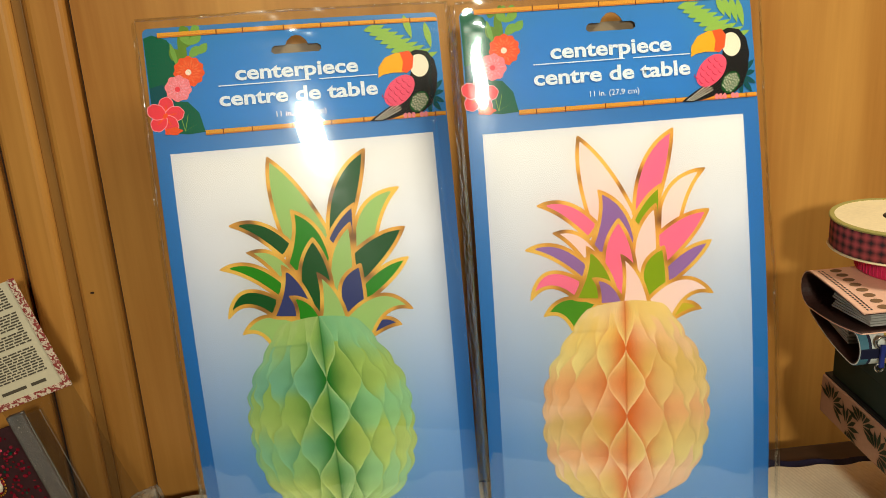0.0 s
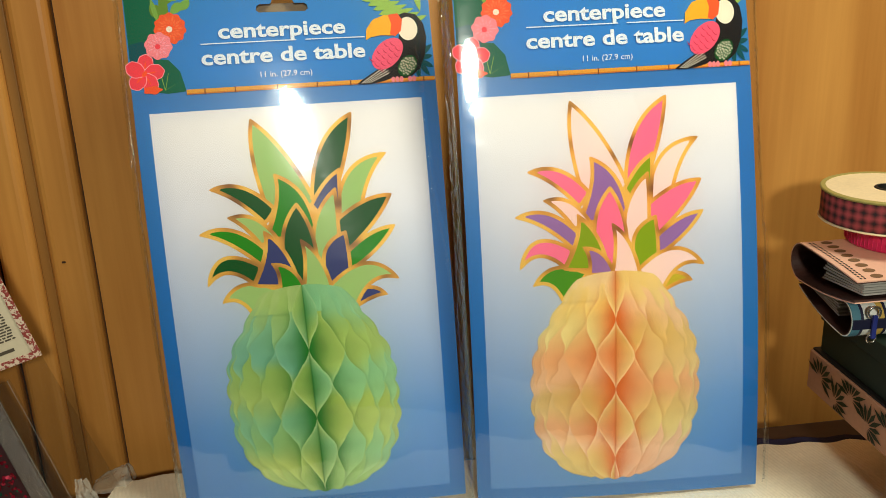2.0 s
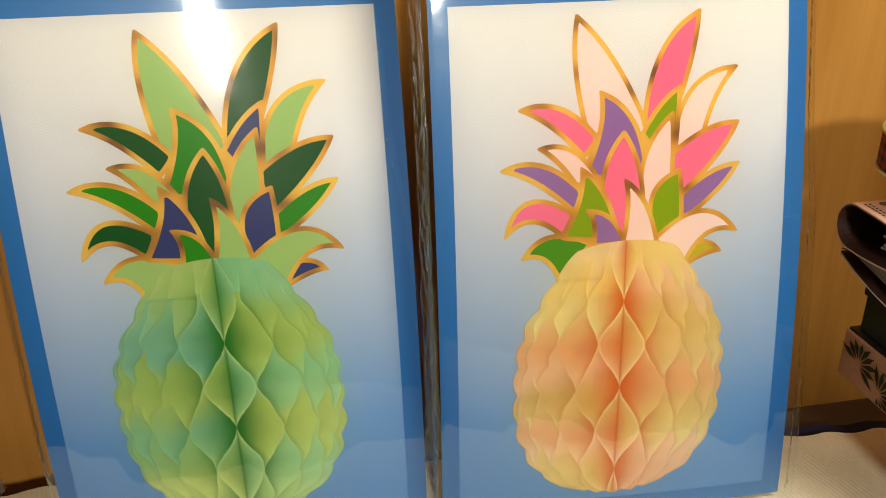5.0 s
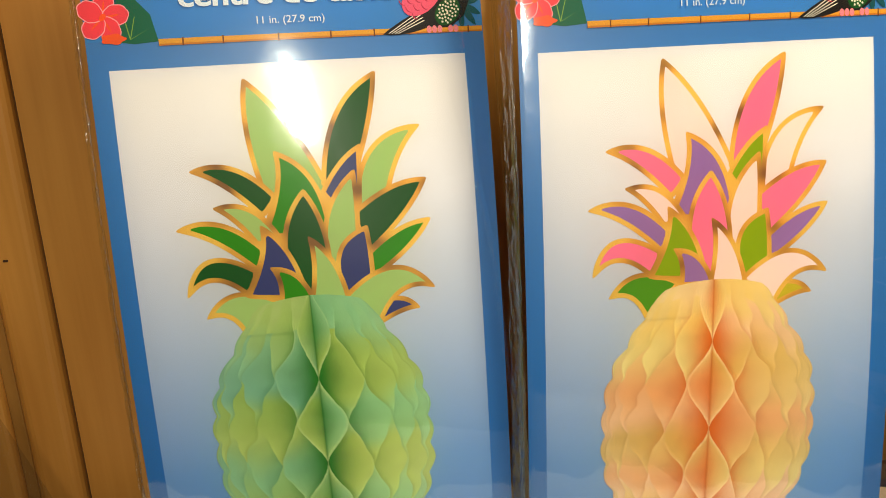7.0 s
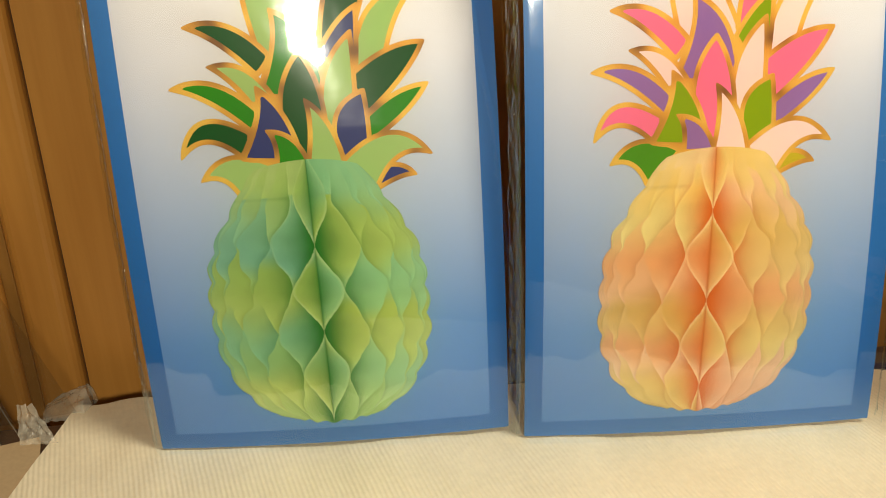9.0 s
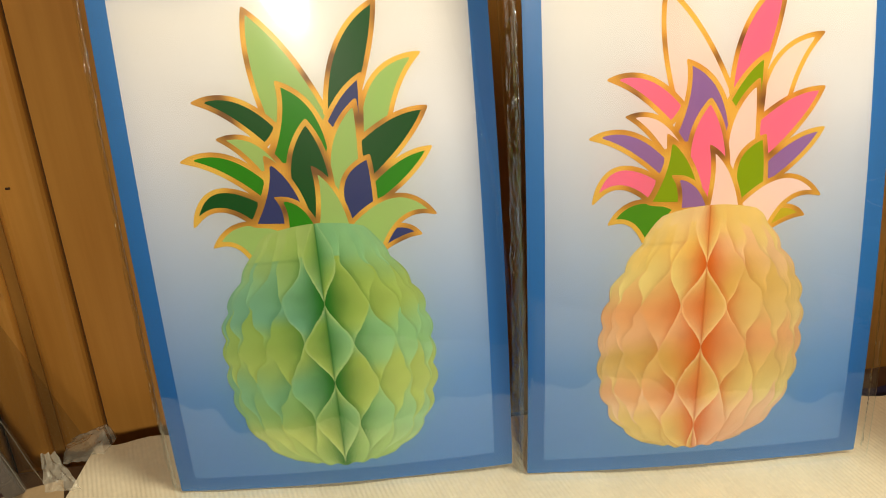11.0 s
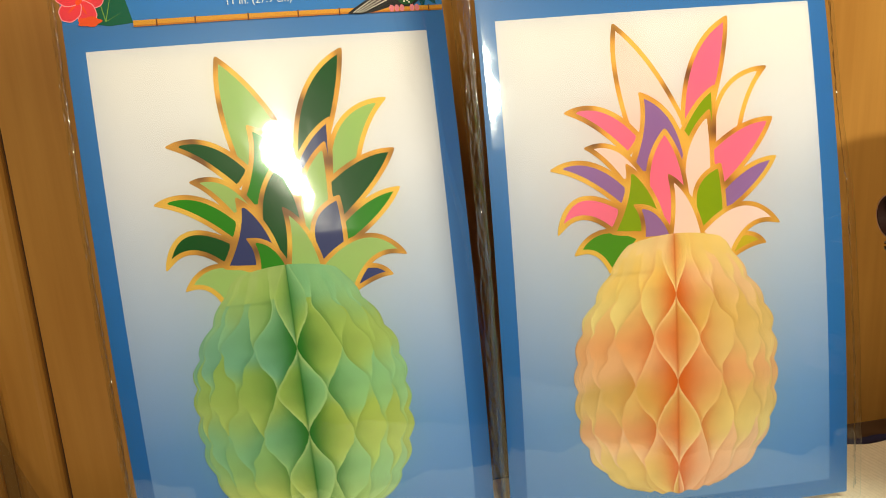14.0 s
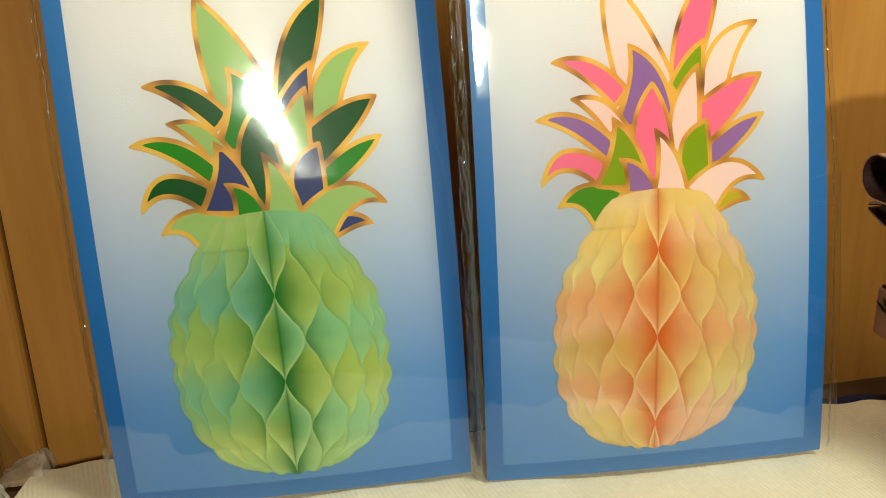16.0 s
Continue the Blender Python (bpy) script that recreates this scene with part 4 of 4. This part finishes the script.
def notebook(label, spine, way, length, width, z_low, z_high, droop, sink, cover, inner, inset, stripes=()):
    """A floppy notebook: one cover bent round a rounded spine, pages in it; its open profile shows at the end."""
    d = Vector((math.cos(radians(way)), math.sin(radians(way)), 0))
    e = Vector((-d.y, d.x, 0))
    if e.x < 0:
        e = -e
    base = Vector((spine[0], spine[1], 0))
    book = thing("notebook", (spine[0], spine[1], z_low), label, "notebook", "stacked notebooks")
    mid, half = (z_low + z_high) / 2, (z_high - z_low) / 2
    prof = []
    n = 12
    for k in range(9):
        s = 1 - k / 8
        prof.append((half + (length - half) * s, z_high - droop * s * s - 0.0))
    for k in range(1, n):
        a = math.pi / 2 + math.pi * k / n
        prof.append((half + half * math.cos(a), mid + half * math.sin(a)))
    for k in range(9):
        s = k / 8
        prof.append((half + (length - half) * s, z_low - sink * s * s))
    def shell(name, off, thick, mat, lab, x0=0.0, x1=width):
        bm = bmesh.new()
        rows = []
        for i, (s, z) in enumerate(prof):
            a, b = prof[max(0, i - 1)], prof[min(len(prof) - 1, i + 1)]
            t = Vector((b[0] - a[0], b[1] - a[1])).normalized()
            nrm = Vector((t.y, -t.x))
            row = []
            for q in (off, off + thick):
                for x in (x0, x1):
                    p = base + d * (s + nrm.x * q) + e * x
                    row.append(bm.verts.new((p.x, p.y, z + nrm.y * q)))
            rows.append(row)
        for r0, r1 in zip(rows, rows[1:]):
            for a, b in ((0, 1), (1, 3), (3, 2), (2, 0)):
                bm.faces.new((r0[a], r0[b], r1[b], r1[a]))
        bm.faces.new((rows[0][0], rows[0][1], rows[0][3], rows[0][2]))
        bm.faces.new((rows[-1][0], rows[-1][1], rows[-1][3], rows[-1][2]))
        bmesh.ops.recalc_face_normals(bm, faces=bm.faces)
        return part(name, bm, mat, book, lab)
    outer = shell("cover", 0.0, 0.0008, cover, "")
    shell("lining", -0.0008, 0.0007, inner, "dark brown lining")
    for x0, x1, mat in stripes:
        shell("stripe", 0.0009, 0.0002, mat, "coloured cover stripe", x0, x1)
    for k in range(7):
        bm = bmesh.new()
        f = 0.22 + 0.56 * k / 6

        def level(s):
            return (z_low - sink * s * s) * (1 - f) + (z_high - droop * s * s) * f
        near = length * (0.36 + 0.02 * (k % 3))
        z, z1 = level(0.3), level(0.96)
        p = [base + d * near + e * inset, base + d * (length - 0.004 - 0.001 * (k % 3)) + e * inset, base + d * (length - 0.004 - 0.001 * (k % 2)) + e * (width - 0.004), base + d * near + e * (width - 0.004)]
        lo = [bm.verts.new((q.x, q.y, (z if i in (0, 3) else z1))) for i, q in enumerate(p)]
        hi = [bm.verts.new((v.co.x, v.co.y, v.co.z + half * 0.10)) for v in lo]
        bm.faces.new(lo), bm.faces.new(hi)
        for i in range(4):
            bm.faces.new((lo[i], lo[(i + 1) % 4], hi[(i + 1) % 4], hi[i]))
        bmesh.ops.recalc_face_normals(bm, faces=bm.faces)
        part("page_block", bm, PAGES, book, "loose white pages")
    return book, base, d, e


STRIPES = ((0.0002, 0.006, TEAL_STRIPE), (0.006, 0.008, NAVY_STRIPE), (0.018, 0.022, GOLD_STRIPE), (0.022, 0.024, NAVY_STRIPE), (0.028, 0.036, TEAL_STRIPE), (0.036, 0.039, NAVY_STRIPE),
           (0.050, 0.058, TEAL_STRIPE), (0.062, 0.066, NAVY_STRIPE), (0.080, 0.090, TEAL_STRIPE))
low_book, base, d, e = notebook("brown planner with a striped cover and a ring clasp", (0.3525, 0.509), 87, 0.076, 0.16, 0.1264, 0.1500, 0.0095, -0.0113, PALE_STRIPE, BROWN, 0.006, STRIPES)
part("band", turned(block((0.0003, -0.0016, -0.0035), (0.158, 0.0006, 0.0035), 0.0005), Matrix(((e.x, d.x, 0, base.x), (e.y, d.y, 0, base.y), (0, 0, 1, 0.1382), (0, 0, 0, 1)))), NAVY_STRIPE, low_book, "dark blue elastic band")


def hoop(name, centre, axis, r, thick, mat, parent, label=""):
    bm = bmesh.new()
    n, k = 28, 8
    axis = Vector(axis).normalized()
    p = axis.cross(Vector((0, 0, 1))).normalized()
    q = axis.cross(p)
    rows = []
    for i in range(n):
        a = math.tau * i / n
        out = p * math.cos(a) + q * math.sin(a)
        rows.append([bm.verts.new(Vector(centre) + out * (r + thick * math.cos(math.tau * j / k)) + axis * thick * math.sin(math.tau * j / k)) for j in range(k)])
    for i in range(n):
        for j in range(k):
            bm.faces.new((rows[i][j], rows[(i + 1) % n][j], rows[(i + 1) % n][(j + 1) % k], rows[i][(j + 1) % k]))
    bmesh.ops.recalc_face_normals(bm, faces=bm.faces)
    return part(name, bm, mat, parent, label, True)


c = base - d * 0.0022 + e * 0.0135
hoop("ring", (c.x, c.y, 0.1468), d, 0.0042, 0.0009, STEEL, low_book, "steel ring")
part("cord", block((c.x - 0.0016, c.y - 0.0024, 0.1290), (c.x + 0.0016, c.y - 0.0002, 0.1455), 0.0006), BLUE_CORD, low_book, "blue cord tab")
hoop("ring", (c.x, c.y, 0.1282), d, 0.0030, 0.0008, STEEL, low_book, "steel ring")

top_book, base, d, e = notebook("rose notebook with black stitched lines and brown lining", (0.3445, 0.578), -90, 0.082, 0.17, 0.1505, 0.1765, 0.003, -0.0095, ROSE, BROWN, 0.008)


def on_cover(s, x):
    p = base + d * s + e * x
    half = 0.013
    u = max(0.0, (s - half) / (0.082 - half))
    return Vector((p.x, p.y, 0.1765 - 0.003 * u * u + 0.0010))


for line in range(2):
    bm = bmesh.new()
    for k in range(22):
        s, x = 0.014 + 0.0030 * k, 0.004 + 0.0026 * line
        a, b = on_cover(s, x), on_cover(s + 0.0020, x)
        bm.faces.new([bm.verts.new(v) for v in (a, b, b + e * 0.0013, a + e * 0.0013)])
    part("stitching", bm, BLACK, top_book, "black dashed line")
for k in range(8):
    bm = bmesh.new()
    s, x = 0.016 + 0.0086 * k, 0.0165
    bm.faces.new([bm.verts.new(on_cover(s + 0.0030 * math.cos(math.tau * j / 14), x + 0.0042 * math.sin(math.tau * j / 14))) for j in range(14)])
    part("printed_oval", bm, BROWN_BOX, top_book, "tan printed oval")

pink = thing("ribbon_spool", (0.410, 0.558, 0.176), "small pink ribbon spool on the notebook", "ribbon spool", "ribbon spools")
part("ribbon", tube(0.410, 0.556, 0.008, 0.034, 0.1775, 0.194), PINK_GLOSS, pink, "", True)
for k in range(72):
    a = math.tau * k / 72
    x, y = 0.410 + 0.0341 * math.cos(a), 0.556 + 0.0341 * math.sin(a)
    part("rib", block((x - 0.0004, y - 0.0004, 0.1785), (x + 0.0004, y + 0.0004, 0.193), 0.0002, 1), PINK_GLOSS, pink)
red = thing("ribbon_spool", (0.399, 0.558, 0.194), "red plaid ribbon spool with cream card discs", "ribbon spool", "ribbon spools")
part("disc", tube(0.399, 0.556, 0.009, 0.0440, 0.1942, 0.1954), CREAM, red, "cream card disc")
part("ribbon", tube(0.399, 0.556, 0.012, 0.0428, 0.1955, 0.2150), PLAID, red, "red and black plaid ribbon", True)
part("disc", tube(0.399, 0.556, 0.009, 0.0436, 0.2151, 0.2165), CREAM, red, "cream card disc")
part("rim", tube(0.399, 0.556, 0.0405, 0.0441, 0.2150, 0.2170), OLIVE_RIM, red, "olive rim")
part("hub", tube(0.399, 0.556, 0.0075, 0.0095, 0.1945, 0.2172), BLACK, red, "dark hub hole")

# ---- the goods at the other side ----
TAG = material("cream_label_card", srgb(222, 210, 182), 0.7, vary=0.05)
TAG_BORDER = material("floral_border_print", srgb(226, 206, 184), 0.6, vary=0.1, scale=260)


def flowered(m, tint, scale):
    """Small blots of a second ink over the paper."""
    n, l = m.node_tree.nodes, m.node_tree.links
    at, tex, ramp, mix = n.new("ShaderNodeTexCoord"), n.new("ShaderNodeTexNoise"), n.new("ShaderNodeValToRGB"), n.new("ShaderNodeMix")
    tex.inputs["Scale"].default_value, tex.inputs["Detail"].default_value, tex.inputs["Distortion"].default_value = scale, 2, 1.2
    ramp.color_ramp.elements[0].position, ramp.color_ramp.elements[1].position = 0.47, 0.54
    mix.data_type = "RGBA"
    b = n["Principled BSDF"].inputs["Base Color"]
    l.new(at.outputs["Object"], tex.inputs["Vector"])
    l.new(tex.outputs["Fac"], ramp.inputs[0])
    l.new(ramp.outputs[0], mix.inputs["Factor"])
    l.new(b.links[0].from_socket, mix.inputs["A"])
    mix.inputs["B"].default_value = tint
    l.new(mix.outputs["Result"], b)


flowered(TAG_BORDER, srgb(150, 62, 58), 330)
TYPE = ink("grey_type_ink", srgb(92, 84, 72))
GLITTER = material("silver_glitter", srgb(132, 128, 126), 0.25, 0.75, vary=0.5, scale=380, bump=1.0, bump_scale=1900)
SEQUIN_RED = material("red_sequin", srgb(150, 24, 52), 0.25, 0.5, vary=0.4)
SEQUIN_GREEN = material("green_sequin", srgb(20, 90, 70), 0.25, 0.5, vary=0.4)
SEQUIN_BASE = material("maroon_cloth", srgb(50, 12, 20), 0.8, vary=0.3)
GOLD = material("gold_setting", srgb(212, 164, 78), 0.25, 1.0)
GEM = material("clear_gem", srgb(226, 220, 206), 0.08, 0.3)
CARDBOARD = material("pale_cardboard", srgb(188, 162, 128), 0.85, vary=0.08)


def frame_of(origin, along, up):
    """A flat thing's own axes: along its lower edge, up its side, and out of its face."""
    x = Vector(along).normalized()
    y = Vector(up)
    y = (y - x * y.dot(x)).normalized()
    z = x.cross(y)
    if z.y > 0:
        z = -z
    return Matrix((( x.x, y.x, z.x, origin[0]), (x.y, y.y, z.y, origin[1]), (x.z, y.z, z.z, origin[2]), (0, 0, 0, 1)))


pouch = thing("sequin_pouch", (-0.25, 0.61, 0.0), "maroon sequin pouch with a silver glitter edge", "pouch")
POUCH = frame_of((-0.2085, 0.602, -0.003), (-0.96, 0.02, -0.29), (-0.29, 0.08, 0.96))
part("panel", turned(block((0.010, 0.0, -0.004), (0.16, 0.105, 0.0), 0.0015), POUCH), SEQUIN_BASE, pouch)
strip = part("glitter_edge", turned(block((-0.001, -0.002, -0.0045), (0.012, 0.112, 0.0012), 0.0012), POUCH), GLITTER, pouch, "silver glitter edging")
rng = random.Random(4)
for tint, mat in (("red", SEQUIN_RED), ("green", SEQUIN_GREEN)):
    bm = bmesh.new()
    for k in range(900 if tint == "red" else 60):
        x, y = rng.uniform(0.014, 0.15), rng.uniform(0.002, 0.102)
        r = rng.uniform(0.0009, 0.0016)
        tilt = pose(x, y, 0.0012 + rng.uniform(0, 0.0008), rng.uniform(-25, 25), rng.uniform(-25, 25), 0)
        vs = [bm.verts.new(POUCH @ (tilt @ Vector((r * math.cos(math.tau * j / 8), r * math.sin(math.tau * j / 8), 0)))) for j in range(8)]
        bm.faces.new(vs)
    part("sequin_cover", bm, mat, pouch, tint + " sequins")["kind"] = "stuff"
g = POUCH @ Vector((0.044, 0.066, 0.002))
bm = bmesh.new()
bmesh.ops.create_uvsphere(bm, u_segments=14, v_segments=8, radius=1)
turned(bm, frame_of((g.x, g.y, g.z), (-0.96, 0.02, -0.29), (-0.29, 0.08, 0.96)) @ Matrix.Diagonal((0.0048, 0.0078, 0.003, 1)))
gem = part("gem", bm, GEM, pouch, "clear teardrop gem")
bm = bmesh.new()
for k in range(22):
    a = math.tau * k / 22
    q = POUCH @ Vector((0.044 + 0.0066 * math.cos(a), 0.066 + 0.0100 * math.sin(a), 0.002))
    bmesh.ops.create_icosphere(bm, subdivisions=1, radius=0.0011, matrix=Matrix.Translation(q))
part("gem_setting", bm, GOLD, gem, "gold beaded setting")

tag = thing("label_card", (-0.25, 0.615, 0.10), "cream printed label card with a floral red border", "card")
TAGM = frame_of((-0.2010, 0.612, 0.1235), (-0.95, 0.02, -0.30), (-0.28, 0.08, 0.96))
part("card", turned(block((0.0, 0.0, -0.001), (0.095, 0.088, 0.0), 0.0004), TAGM), TAG, tag)
part("border", turned(block((-0.0015, -0.0015, -0.0012), (0.0035, 0.0885, 0.0008), 0.0004), TAGM), TAG_BORDER, tag, "red floral border")
part("border", turned(block((-0.0015, -0.0015, -0.0014), (0.0965, 0.0035, 0.0010), 0.0004), TAGM), TAG_BORDER, tag, "red floral border")
for k in range(32):
    y = 0.017 + 0.0021 * k + (0.003 if k > 9 else 0) + (0.003 if k > 21 else 0)
    x = 0.0085 + rng.uniform(0, 0.002)
    while x < 0.08 and y < 0.084:
        wide = rng.uniform(0.002, 0.007)
        part("text_bar", turned(block((x, y, 0.0001), (x + wide, y + 0.0011, 0.0003)), TAGM), TYPE, tag)
        x += wide + 0.0011 + (0.02 if rng.random() < 0.04 else 0)
for x0, x1, y in ((0.014, 0.026, 0.0085), (0.030, 0.05, 0.0085)):
    part("text_bar", turned(block((x0, y, 0.0001), (x1, y + 0.0024, 0.0003)), TAGM), TYPE, tag)


WRAP = film("soft_clear_wrap", 0.42, 0.35, 1.0, 1.5, 0.84)

bag = thing("plastic_bag", (-0.19, 0.605, -0.003), "clear crinkled plastic bag beside the sequin pouch", "plastic bag")
BAG = frame_of((-0.178, 0.604, -0.002), (-1, 0.0, 0.05), (-0.17, 0.08, 0.97))


# added sheet with the straight edge of the shadow behind the pouch
def shade_put(s, t):
    z = -0.002 + 0.135 * t
    return (-0.168 - 0.32 * (z + 0.002) - 0.056 * s, 0.628 - 0.010 * s, z)


def flap_put(s, t):
    p = POUCH @ Vector((-0.0015 - 0.016 * s, 0.11 * t, 0.0015 + 0.0012 * noise.noise((s * 2, t * 6, 3))))
    return p


def bag_tip(s, t):
    x = 0.010 + 0.018 * (s - 0.5) * (0.5 + 0.7 * t) - 0.009 * t
    return BAG @ Vector((x, 0.005 + 0.020 * (1 - t), 0.004 + 0.012 * t + 0.0030 * noise.noise((s * 5, t * 5, 9))))


# dark see-through tone stands in for the shadow cast on the wood
SHADE_FILM = film("shadow_tint_film", 0.45, 0.10, 0.4, 1.4, 0.76)
part("shadow_film", faced(sheet(20, 60, shade_put)), SHADE_FILM, bag, "", True)
part("clear_flap", faced(sheet(8, 60, flap_put)), WRAP, bag, "glinting clear edge", True).visible_shadow = False

HAZY = material("hazy_plastic", srgb(206, 198, 184), 0.25, vary=0.2, scale=120)
HAZY.node_tree.nodes["Principled BSDF"].inputs["Alpha"].default_value = 0.42


def wrap_put(s, t):
    high = (0.004 + 0.017 * s ** 0.8) * min(1, (1.02 - s) * 9)
    fold = 0.0022 * noise.noise((s * 2.2 - t * 3, t * 5, 2)) + 0.0012 * noise.noise((s * 7, t * 9, 4))
    return (-0.193 + 0.031 * s + 0.003 * noise.noise((t * 3, s * 2, 8)), 0.634 + 0.026 * t - 0.004 * s, -0.0125 + high * math.sin(math.pi * (0.06 + 0.86 * t)) + fold)


part("gathered_tip", faced(sheet(24, 18, bag_tip)), HAZY, bag, "crumpled clear corner").visible_shadow = False
# the flap's bright lines are drawn as narrow pale strips
for x in (-0.0040, -0.0165):
    part("flap_glint", faced(sheet(1, 40, lambda s, t: POUCH @ Vector((x - 0.0004 * s, 0.11 * t, 0.0032 + 0.0012 * noise.noise((x * 90, t * 6, 3)))))), HAZY, bag, "pale strip drawn as a glint on the fold").visible_shadow = False
scrap = solo("plastic_wrap", faced(sheet(40, 30, wrap_put)), HAZY, "small crumpled scrap of clear plastic by the cloth", "plastic wrap", smooth=True)
scrap.visible_shadow = False
solo("cardboard_sheet", turned(block((-0.16, -0.10, 0.0), (0.0, 0.034, 0.0012), 0.0004), pose(-0.180, 0.583, -0.0105, 0, 0, 14)), CARDBOARD, "pale cardboard sheet lying on the table", "cardboard")
